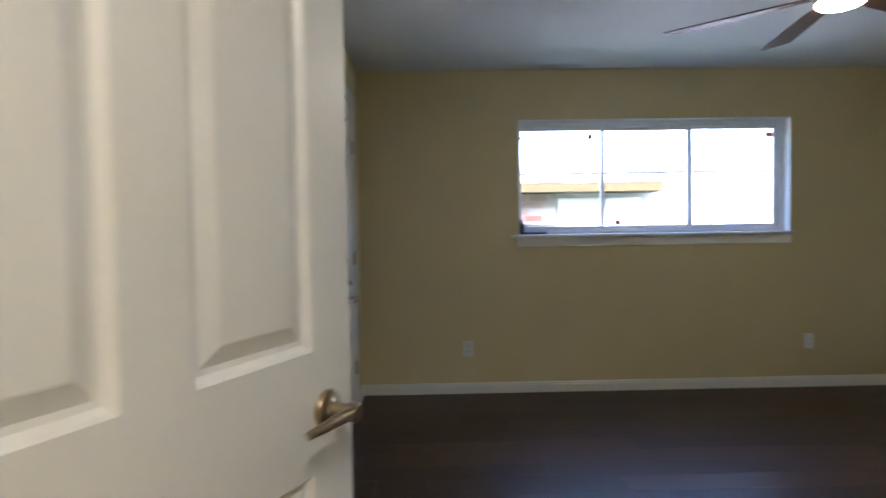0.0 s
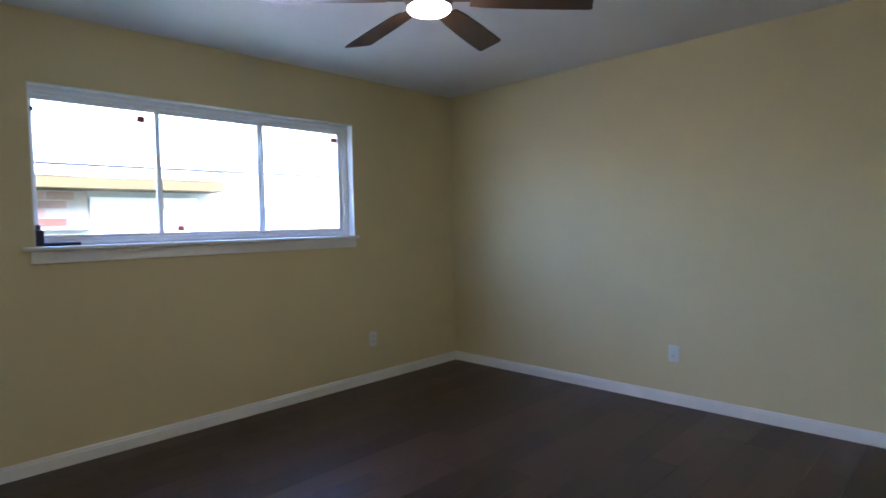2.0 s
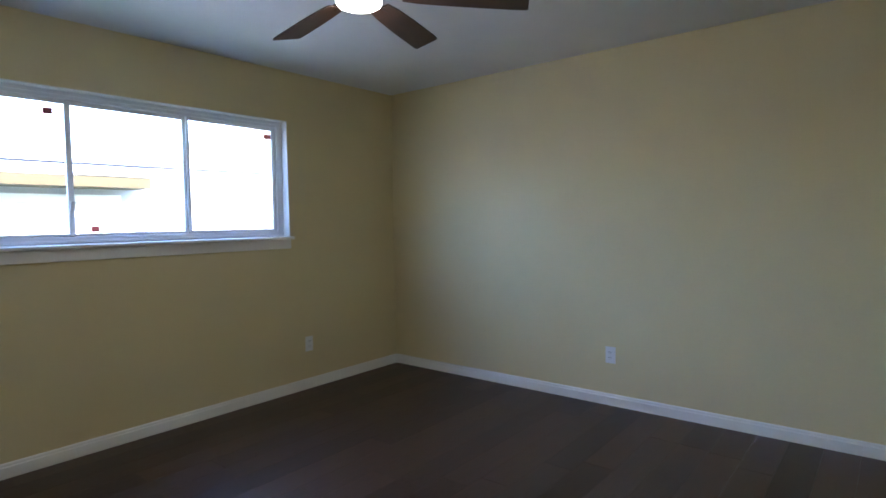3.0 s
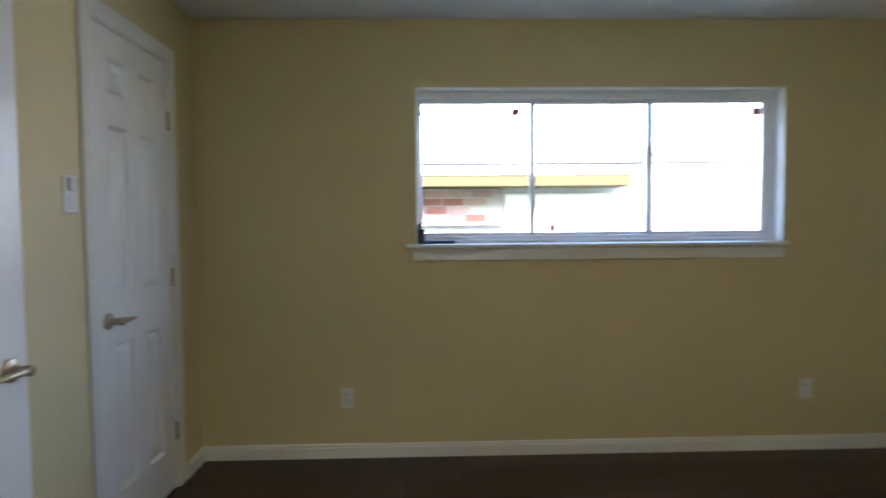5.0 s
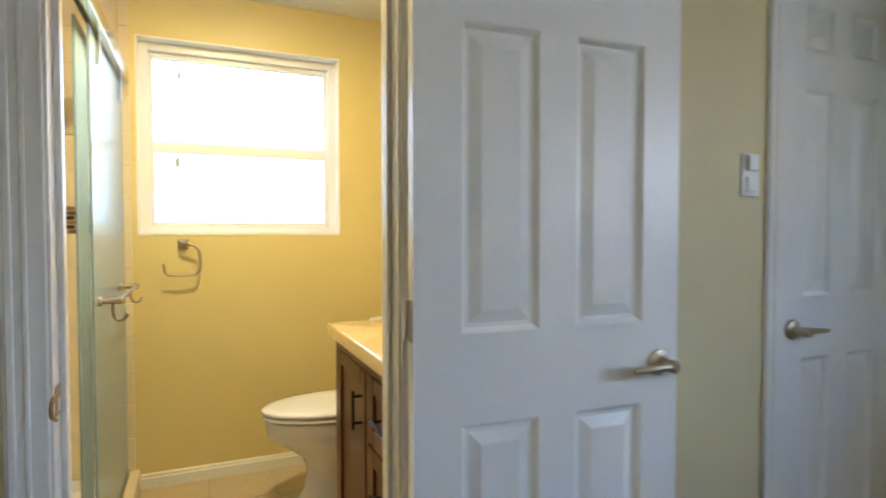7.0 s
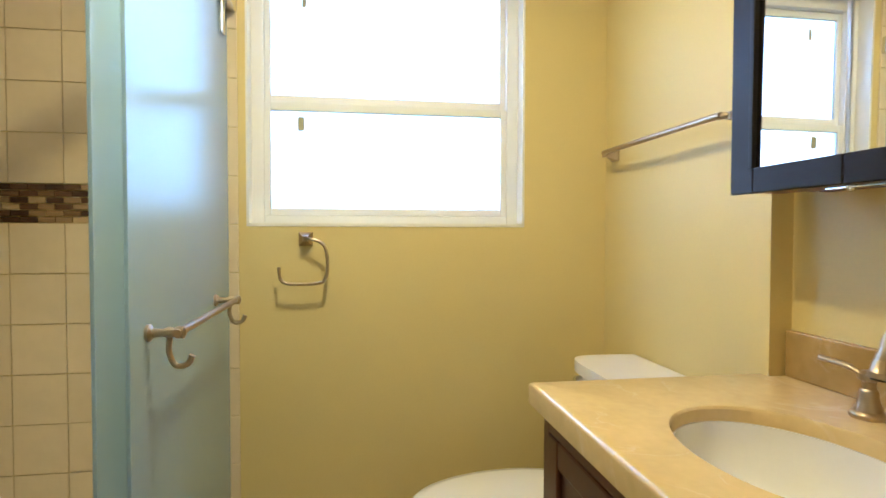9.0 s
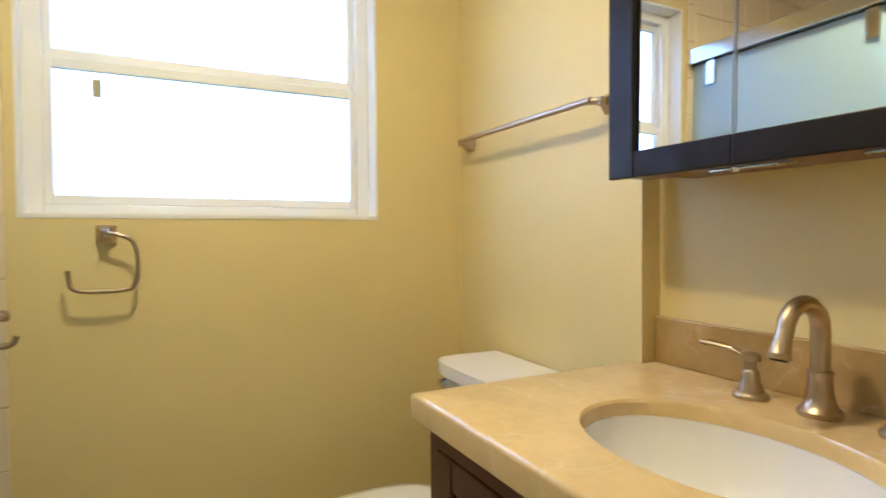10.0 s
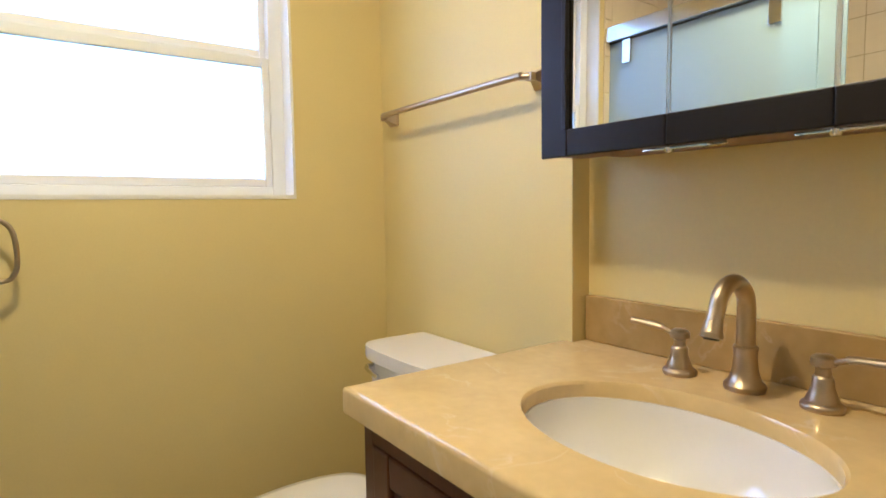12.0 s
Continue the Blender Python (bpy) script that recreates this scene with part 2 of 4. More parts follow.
def thing(name, m, label, category, group=""):
    ob = new(name)
    ob.empty_display_size = 0.1
    ob.matrix_basis = m
    return tagged(ob, label, category, group)


def structure(name, bm, mat, label, category):
    return tagged(part(name, bm, mat), label, category, kind="structure")


def wall(name, along, a0, a1, b0, b1, z0, z1, holes, mat, label):
    """A wall that runs along x or y from a0 to a1, b0..b1 thick, with holes (a0, a1, z0, z1) through it."""
    cuts = sorted({a0, a1, *[h[0] for h in holes], *[h[1] for h in holes]})
    bm = bmesh.new()
    for p, q in zip(cuts, cuts[1:]):
        hs = sorted([(h[2], h[3]) for h in holes if h[0] <= p + 1e-6 and h[1] >= q - 1e-6])
        z = z0
        for lo, hi in [*hs, (z1, z1)]:
            if lo - z > 1e-4:
                if along == "x":
                    box(bm, p, q, b0, b1, z, lo)
                else:
                    box(bm, b0, b1, p, q, z, lo)
            z = hi
    bmesh.ops.remove_doubles(bm, verts=bm.verts[:], dist=1e-4)
    return structure(name, bm, mat, label, "wall")


# ---- plan ----
H = 2.44
ROOM_X, ROOM_S = 4.415, -3.95
BATH_W, BATH_E, BATH_S = -1.85, -0.12, -3.75
TOILET_Y, VANITY_Y, STEP_X = -1.618, -1.56, -0.997
WIN = (1.205, 3.285, 1.20, 2.068)
BWIN = (-2.92, -1.935, 1.238, 2.20)
CLOSET = (-0.945, -0.325)
BDOOR = (-2.895, -2.235)
ENTRY = (0.03, 0.86)
DOOR_H = 2.10

wall("wall_north", "x", -0.75, ROOM_X + 0.12, 0, 0.15, 0, H, [WIN], M_WALL, "cream painted bedroom wall with a wide window")
wall("wall_east", "y", ROOM_S, 0, ROOM_X, ROOM_X + 0.12, 0, H, [], M_WALL, "cream painted plain bedroom wall")
wall("wall_south", "x", -2.0, ROOM_X + 0.12, ROOM_S - 0.12, ROOM_S, 0, H, [(*ENTRY, 0, DOOR_H + 0.01)], M_WALL, "cream painted wall with the entry doorway")
wall("wall_west", "y", ROOM_S, 0, -0.12, 0, 0, H, [(BDOOR[0] - 0.018, BDOOR[1] + 0.018, 0, DOOR_H + 0.03), (CLOSET[0] - 0.018, CLOSET[1] + 0.018, 0, DOOR_H + 0.03)], M_WALL, "cream painted wall with bathroom and closet doorways")
wall("wall_closet", "y", -1.5, 0, -0.87, -0.75, 0, H, [], M_WALL, "plain closet back wall")
wall("wall_bath_west", "y", -3.87, -1.5, BATH_W - 0.15, BATH_W, 0, H, [BWIN], M_BATHWALL, "cream painted bathroom wall with a frosted window")
wall("wall_bath_north", "x", BATH_W, STEP_X, TOILET_Y, -1.5, 0, H, [], M_BATHWALL, "cream painted bathroom wall behind the toilet")
wall("wall_bath_vanity", "x", STEP_X, BATH_E, VANITY_Y, -1.5, 0, H, [], M_BATHWALL, "cream painted recessed wall behind the vanity")
wall("wall_bath_south", "x", BATH_W, BATH_E, BATH_S - 0.12, BATH_S, 0, H, [], M_GROUT, "shower wall backing behind cream tile")
wall("wall_hall_west", "y", -5.6, ROOM_S - 0.12, -0.42, -0.3, 0, H, [], M_WALL, "cream painted hall wall")
wall("wall_hall_east", "y", -5.6, ROOM_S - 0.12, 1.3, 1.42, 0, H, [], M_WALL, "cream painted hall wall")
wall("wall_hall_south", "x", -0.42, 1.42, -5.72, -5.6, 0, H, [], M_WALL, "cream painted hall end wall")
structure("ceiling", boxes((-2.0, ROOM_X + 0.12, -4.07, 0.15, H, H + 0.1), (-0.42, 1.42, -5.72, -4.07, H, H + 0.1)), M_CEIL, "white textured flat ceiling", "ceiling")
floor = structure("floor", boxes((-0.12, ROOM_X, -4.07, 0, -0.1, -0.012), (-0.42, 1.42, -5.6, -4.07, -0.1, -0.012), (-0.75, -0.12, -1.5, 0, -0.1, -0.012)), M_SUB, "dark brown wood plank bedroom floor", "floor")
bath_floor = structure("floor_bath", boxes((BATH_W - 0.15, -0.12, -3.87, -1.5, -0.1, -0.01)), M_GROUT, "beige tiled bathroom floor", "floor")


# ---- trim ----
def base_profile(x0, y0, x1, y1, nx, ny, h=0.080):
    """A baseboard from one point of the wall line to another, out along the normal, with a stepped top."""
    bm = bmesh.new()
    prof = [(0, 0), (0.014, 0), (0.014, h - 0.022), (0.010, h - 0.016), (0.010, h - 0.008), (0.005, h), (0, h)]
    ends = [[bm.verts.new((x + nx * d, y + ny * d, z)) for d, z in prof] for x, y in ((x0, y0), (x1, y1))]
    for i in range(len(prof)):
        j = (i + 1) % len(prof)
        bm.faces.new((ends[0][i], ends[0][j], ends[1][j], ends[1][i]))
    bm.faces.new(ends[0])
    bm.faces.new(ends[1][::-1])
    bmesh.ops.recalc_face_normals(bm, faces=bm.faces[:])
    return bm


for x0, y0, x1, y1, nx, ny in ((0, 0, ROOM_X, 0, 0, -1), (ROOM_X, 0, ROOM_X, ROOM_S, -1, 0), (ROOM_X, ROOM_S, ENTRY[1] + 0.075, ROOM_S, 0, 1),
                               (0, CLOSET[1] + 0.085, 0, 0, 1, 0), (0, BDOOR[1] + 0.085, 0, CLOSET[0] - 0.085, 1, 0), (0, ROOM_S, 0, BDOOR[0] - 0.085, 1, 0)):
    structure("baseboard", base_profile(x0, y0, x1, y1, nx, ny), M_TRIM, "white painted baseboard along the bedroom wall", "baseboard")
for x0, y0, x1, y1, nx, ny in ((BATH_W, -2.94, BATH_W, TOILET_Y, 1, 0), (BATH_W, TOILET_Y, STEP_X - 0.01, TOILET_Y, 0, -1)):
    structure("baseboard", base_profile(x0, y0, x1, y1, nx, ny, 0.072), M_TRIM, "white painted baseboard along the bathroom wall", "baseboard")


def casing_leg(along, a0, a1, z0, z1, face, out):
    """One flat casing board with a raised outer bead, on the wall face at x or y = face."""
    bm = bmesh.new()
    lo, hi = min(face, face + out), max(face, face + out)
    lo2, hi2 = min(face, face + out * 1.25), max(face, face + out * 1.25)
    wide = (a1 - a0) < (z1 - z0)
    if along == "y":
        box(bm, lo, hi, a0, a1, z0, z1, 0.003)
        if wide:
            box(bm, lo2, hi2, a0 + 0.006, a0 + 0.02, z0, z1, 0.003)
            box(bm, lo2, hi2, a0 + 0.032, a0 + 0.042, z0, z1, 0.003)
        else:
            box(bm, lo2, hi2, a0, a1, z1 - 0.02, z1 - 0.006, 0.003)
    else:
        box(bm, a0, a1, lo, hi, z0, z1, 0.003)
    return bm


def doorway(name, along, a0, a1, b0, b1, top, faces, label, stop):
    """Lining boards, stops and casings of a doorway in a wall b0..b1 thick."""
    t = thing(name, pose(0, 0, 0), label, "door frame")
    t["kind"] = "structure"

    def bx(p0, p1, q0, q1, z0, z1):
        return boxes((q0, q1, p0, p1, z0, z1), bevel=0.002) if along == "y" else boxes((p0, p1, q0, q1, z0, z1), bevel=0.002)
    e = 0.003
    part("jamb", bx(a0 - 0.016, a0, b0 - e, b1 + e, 0, top), M_TRIM, t)
    part("jamb", bx(a1, a1 + 0.016, b0 - e, b1 + e, 0, top), M_TRIM, t)
    part("head_jamb", bx(a0 - 0.016, a1 + 0.016, b0 - e, b1 + e, top, top + 0.018), M_TRIM, t)
    for p0, p1, z0, z1 in ((a0, a0 + 0.011, 0, top), (a1 - 0.011, a1, 0, top), (a0 + 0.011, a1 - 0.011, top - 0.011, top)):
        part("door_stop", bx(p0, p1, stop, stop + 0.03, z0, z1), M_TRIM, t)
    for face, out in faces:
        part("casing", casing_leg(along, a0 - 0.075, a0 - 0.006, 0, top + 0.075, face, out), M_TRIM, t)
        part("casing", casing_leg(along, a1 + 0.006, a1 + 0.075, 0, top + 0.075, face, out), M_TRIM, t)
        part("casing", casing_leg(along, a0 - 0.006, a1 + 0.006, top + 0.006, top + 0.075, face, out), M_TRIM, t)
    return t


bath_frame = doorway("door_frame_bath", "y", *BDOOR, -0.12, 0, DOOR_H, ((0.0, 0.012), (-0.12, -0.012)), "white painted wooden frame of the bathroom doorway", -0.075)
closet_frame = doorway("door_frame_closet", "y", *CLOSET, -0.12, 0, DOOR_H + 0.012, ((0.0, 0.012),), "white painted wooden frame of the closet doorway", -0.075)
entry_frame = doorway("door_frame_entry", "x", *ENTRY, ROOM_S - 0.12, ROOM_S, DOOR_H, ((ROOM_S, 0.012), (ROOM_S - 0.12, -0.012)), "white painted wooden frame of the entry doorway", ROOM_S - 0.075)
# strike plate with its latch hole on the bathroom jamb
sp = part("strike_plate", boxes((-0.052, -0.006, BDOOR[0], BDOOR[0] + 0.002, 0.915, 0.972), bevel=0.0008), M_BRASS, bath_frame, "brass strike plate with rounded lip")
part("lip", tube([(-0.006, BDOOR[0] + 0.001, 0.91), (0.008, BDOOR[0] - 0.002, 0.92), (0.010, BDOOR[0] - 0.003, 0.934), (0.008, BDOOR[0] - 0.002, 0.947), (-0.006, BDOOR[0] + 0.001, 0.957)], 0.004), M_BRASS, sp)
part("latch_hole", boxes((-0.036, -0.022, BDOOR[0] + 0.0021, BDOOR[0] + 0.0026, 0.921, 0.946)), M_PLATE, sp)


# ---- doors ----
def ring_panel(x0, x1, z0, z1, t):
    """A raised panel with its moulded border, seen from both faces, in a slab t thick about y = 0."""
    bm = bmesh.new()
    steps = [(0.0, 0.0), (0.005, -0.004), (0.012, -0.013), (0.021, -0.014), (0.048, -0.003), (0.051, -0.0025)]
    for s in (1, -1):
        loops = []
        for off, dep in steps:
            y = s * (t / 2 + dep)
            loops.append([bm.verts.new(v) for v in ((x0 + off, y, z0 + off), (x1 - off, y, z0 + off), (x1 - off, y, z1 - off), (x0 + off, y, z1 - off))])
        for a, b in zip(loops, loops[1:]):
            for i in range(4):
                bm.faces.new((a[i], a[(i + 1) % 4], b[(i + 1) % 4], b[i]))
        bm.faces.new(loops[-1])
    bmesh.ops.recalc_face_normals(bm, faces=bm.faces[:])
    return bm


def lever(parent, x, z, side, toward, t):
    """A round rosette with a neck and a tapering lever on one face."""
    y = side * t / 2
    rot = pose(x, y, z, -90 * side)
    h = part("door_handle", lathe([(0.033, 0.0), (0.033, 0.004), (0.030, 0.009), (0.019, 0.012), (0.015, 0.016), (0.013, 0.040), (0.016, 0.048), (0.016, 0.062), (0.012, 0.066)], 28), M_NICKEL, parent, "brushed nickel lever handle", True, rot)
    ye = y + side * 0.055
    pts = curve_points([(x, ye, z), (x + toward * 0.035, ye, z + 0.001), (x + toward * 0.075, ye - side * 0.002, z - 0.001), (x + toward * 0.112, ye - side * 0.008, z - 0.004)], 5)
    bar = part("lever", tube(pts, [0.013 - 0.006 * i / (len(pts) - 1) for i in range(len(pts))], 14, 0.8), M_NICKEL, h, "", True)
    bar.matrix_basis = rot.inverted()
    return h


def door(name, w, h, m, label, handle_sides=(1, -1), knuckle=1, t=0.035, dz=0.0, back=0.062):
    """A six-panel door: local x from the hinge to the latch, z up, y through it."""
    d = thing(name, m, label, "door")
    d["kind"] = "structure"
    st, mu = 0.112, 0.1
    pw = (w - 2 * st - mu) / 2
    xs = [(st, st + pw), (st + pw + mu, w - st)]
    zs = [(0.21, 0.825 + dz), (1.03 + dz, 1.71 + dz / 2), (1.84 + dz / 2, h - 0.115)]
    for x0, x1 in ((0, st), (st + pw, st + pw + mu), (w - st, w)):
        part("stile", boxes((x0, x1, -t / 2, t / 2, 0, h)), M_WHITE, d)
    for z0, z1 in ((0, zs[0][0]), (zs[0][1], zs[1][0]), (zs[1][1], zs[2][0]), (zs[2][1], h)):
        for x0, x1 in xs:
            part("rail", boxes((x0, x1, -t / 2, t / 2, z0, z1)), M_WHITE, d)
    for x0, x1 in xs:
        for z0, z1 in zs:
            part("panel", ring_panel(x0, x1, z0, z1, t), M_WHITE, d)
    for s in handle_sides:
        lever(d, w - back, 0.925 + dz, s, -1, t)
    part("latch_plate", boxes((w, w + 0.0015, -0.012, 0.012, 0.90, 0.957)), M_NICKEL, d)
    for z in (0.28, 1.05, 1.815):
        hg = part("hinge", tube([(-0.003, knuckle * (t / 2 + 0.007), z - 0.045), (-0.003, knuckle * (t / 2 + 0.007), z + 0.045)], 0.008, 12), M_TRIM if len(handle_sides) > 1 else M_NICKEL, d, "butt hinge", True)
        part("hinge_leaf", boxes((-0.002, 0.0, -t / 2 + 0.004, t / 2, z - 0.045, z + 0.045)), M_NICKEL, hg)
    return d


# bathroom door folded back towards the bedroom wall
door("door_bath", 0.715, DOOR_H - 0.02, pose(0.0755, -2.232, 0.012, 0, 0, 87.0), "white six-panel bathroom door standing wide open", knuckle=1, dz=-0.013)
# closet door, shut
door("door_closet", CLOSET[1] - CLOSET[0] - 0.008, DOOR_H - 0.006, pose(-0.02, CLOSET[1] - 0.004, 0.012, 0, 0, -90), "white six-panel closet door, shut", (1,), 1)
# entry door, half open into the bedroom
door("door_entry", 0.813, DOOR_H - 0.02, pose(0.046, -3.93, 0.012, 0, 0, 65.5), "white six-panel bedroom door standing half open", knuckle=1, dz=0.0, back=0.078)


# ---- bedroom window ----
def bedroom_window():
    x0, x1, z0, z1 = WIN
    t = thing("window_1", pose(0, 0, 0), "white vinyl three-pane sliding window in a painted reveal", "window")
    t["kind"] = "structure"
    e = 0.006
    part("reveal", boxes((x0, x0 + e, 0.002, 0.07, z0, z1), (x1 - e, x1, 0.002, 0.07, z0, z1), (x0 + e, x1 - e, 0.002, 0.07, z1 - e, z1)), M_TRIM, t)
    f = part("window_frame", boxes((x0, x0 + 0.022, 0.07, 0.13, z0, z1), (x1 - 0.055, x1, 0.07, 0.13, z0, z1), (x0 + 0.022, x1 - 0.055, 0.07, 0.13, z1 - 0.05, z1), (x0 + 0.022, x1 - 0.055, 0.07, 0.13, z0, z0 + 0.045), bevel=0.003), M_VINYL, t)
    part("head_track", boxes((x0 + 0.022, x1 - 0.055, 0.062, 0.07, z1 - 0.03, z1 - 0.012), (x0 + 0.022, x1 - 0.055, 0.062, 0.07, z0 + 0.008, z0 + 0.024), bevel=0.002), M_VINYL, f)
    cuts = [x0 + 0.022, 1.872, 2.552, x1 - 0.055]
    for i in range(3):
        a, b = cuts[i], cuts[i + 1]
        y = 0.082 if i != 1 else 0.098
        lw, rw = (0.012 if i == 0 else 0.018), (0.03 if i == 2 else 0.018)
        s = part("sash", boxes((a, a + lw, y, y + 0.022, z0 + 0.045, z1 - 0.05), (b - rw, b, y, y + 0.022, z0 + 0.045, z1 - 0.05), (a + lw, b - rw, y, y + 0.022, z0 + 0.045, z0 + 0.062), (a + lw, b - rw, y, y + 0.022, z1 - 0.074, z1 - 0.05), bevel=0.0025), M_VINYL, t)
        p = part("pane", boxes((a + lw, b - rw, y + 0.009, y + 0.013, z0 + 0.062, z1 - 0.074)), M_PANE, s)
        p.visible_shadow = False
    for x, zc in ((2.545, 1.44), (2.545, 1.82), (1.866, 1.42)):
        part("latch", boxes((x - 0.006, x + 0.022, 0.070, 0.081, zc - 0.025, zc + 0.025), bevel=0.003), M_VINYL, t)
    part("window_sill", boxes((x0 - 0.055, x1 + 0.02, -0.032, 0.0, z0 - 0.022, z0), (x0, x1, 0.0, 0.07, z0 - 0.022, z0 + 0.002), bevel=0.004), M_TRIM, t)
    part("apron", boxes((x0 - 0.02, x1, -0.012, -0.001, z0 - 0.09, z0 - 0.022), bevel=0.003), M_TRIM, t)
    return t


bedroom_window()
# small tags left on the panes and the dark bracket left in the sill corner
for x, z, w, h, mt in ((1.775, 1.945, 0.046, 0.036, M_RED), (1.985, 1.285, 0.04, 0.034, M_RED), (3.165, 1.945, 0.06, 0.036, M_RED), (1.235, 1.94, 0.02, 0.024, M_NAVY), (3.17, 1.335, 0.015, 0.028, M_NAVY)):
    tagged(part("sticker", boxes((x - w / 2, x + w / 2, 0.0795, 0.0815, z - h / 2, z + h / 2)), mt), "small square tag stuck on the window pane", "sticker", "window tags")
tr = thing("bracket", pose(1.222, 0.03, 1.203), "dark navy plastic bracket lying in the window corner", "bracket")
part("upright", boxes((-0.012, 0.03, -0.02, 0.02, 0.0, 0.085), bevel=0.006), M_NAVY, tr)
part("clip", boxes((-0.006, 0.018, -0.014, 0.014, 0.085, 0.115), bevel=0.004), M_NAVY, tr)
part("bar", boxes((0.03, 0.20, -0.014, 0.014, 0.0, 0.018), bevel=0.005), M_NAVY, tr)


# ---- wall plates ----
def outlet(name, m, label, group):
    t = thing(name, m, label, "outlet", group)
    part("plate", boxes((-0.036, 0.036, 0, 0.006, -0.058, 0.058), bevel=0.003), M_PLATE, t)
    for z in (-0.020, 0.020):
        s = part("socket", boxes((-0.017, 0.017, 0.006, 0.0085, z - 0.014, z + 0.014), bevel=0.003), M_PLATE, t)
        part("slots", boxes((-0.009, -0.006, 0.0085, 0.0088, z - 0.002, z + 0.007), (0.006, 0.009, 0.0085, 0.0088, z - 0.002, z + 0.007), (-0.002, 0.002, 0.0085, 0.0088, z - 0.009, z - 0.005)), M_SLOT, s)
    return t


o = outlet("wall_outlet", pose(0.808, 0.0, 0.342, 0, 0, 180), "white plastic duplex outlet low on the wall", "outlets")
copy_thing(o, pose(3.43, 0.0, 0.352, 0, 0, 180))
copy_thing(o, pose(ROOM_X, -2.056, 0.352, 0, 0, 90))
copy_thing(o, pose(0.0, -1.30, 0.33, 0, 0, -90))
sw = thing("light_switch", pose(0.0, -1.095, 1.43, 0, 0, -90), "white stacked two-part switch plate beside the closet", "switch")
part("plate", boxes((-0.04, 0.04, 0, 0.006, -0.066, 0.066), bevel=0.003), M_PLATE, sw)
part("remote", boxes((-0.022, 0.022, 0.006, 0.02, 0.012, 0.06), bevel=0.005), M_PLATE, sw)
part("rocker", boxes((-0.018, 0.018, 0.006, 0.011, -0.052, -0.004), bevel=0.003), M_PLATE, sw)


# ---- ceiling fan ----
def ceiling_fan():
    t = thing("ceiling_fan", pose(2.218, -1.965, H - 0.035), "dark walnut ceiling fan with six blades and a lit bowl", "ceiling fan")
    part("canopy", lathe([(0.075, 0.035), (0.075, -0.02), (0.06, -0.045), (0.02, -0.05)]), M_MOTOR, t, "", True)
    part("downrod", tube([(0, 0, -0.045), (0, 0, -0.13)], 0.014), M_MOTOR, t, "", True)
    part("motor_housing", lathe([(0.03, -0.12), (0.09, -0.135), (0.115, -0.16), (0.115, -0.215), (0.10, -0.235), (0.084, -0.262)]), M_MOTOR, t, "", True)
    part("light_bowl", lathe([(0.086, -0.262), (0.087, -0.268), (0.080, -0.278), (0.055, -0.287), (0.018, -0.290)]), M_LAMP, t, "lit white glass bowl", True)
    for i in range(6):
        a = radians(18 + 60 * i)
        rot = Matrix.Rotation(a, 4, "Z")
        arm = part("blade_arm", boxes((0.09, 0.22, -0.018, 0.018, -0.232, -0.226), bevel=0.002), M_MOTOR, t)
        arm.matrix_basis = rot
        bm = bmesh.new()
        prof = [(0.17, 0.042), (0.24, 0.052), (0.40, 0.060), (0.60, 0.064), (0.678, 0.064), (0.69, 0.058)]
        top, bot = [], []
        for s in (1, -1):
            for r, w in (prof if s == 1 else prof[::-1]):
                tilt = -s * w * math.sin(radians(11))
                x = r if s == 1 or r < 0.61 else r - 0.03
                top.append(bm.verts.new((x, s * w, -0.226 + tilt)))
                bot.append(bm.verts.new((x, s * w, -0.233 + tilt)))
        bm.faces.new(top)
        bm.faces.new(bot[::-1])
        for k in range(len(top)):
            j = (k + 1) % len(top)
            bm.faces.new((top[k], bot[k], bot[j], top[j]))
        bmesh.ops.recalc_face_normals(bm, faces=bm.faces[:])
        b = part("blade", bm, M_BLADE, t)
        b.matrix_basis = rot
    return t


ceiling_fan()
lamp("fan_bulb", (2.218, -1.965, H - 0.42), 0.2, 0.07, (1.0, 0.82, 0.55))


# ---- hall light ----
hl = thing("hall_light", pose(0.75, -4.75, H), "lit round flush hall ceiling light", "ceiling light")
part("base", lathe([(0.15, 0.0), (0.15, -0.02), (0.13, -0.025)]), M_NICKEL, hl, "", True)
part("diffuser", lathe([(0.135, -0.022), (0.13, -0.05), (0.10, -0.075), (0.04, -0.088)]), M_LAMP, hl, "", True)
lamp("hall_bulb", (0.75, -4.75, H - 0.2), 0.8, 0.1, (1.0, 0.94, 0.88))


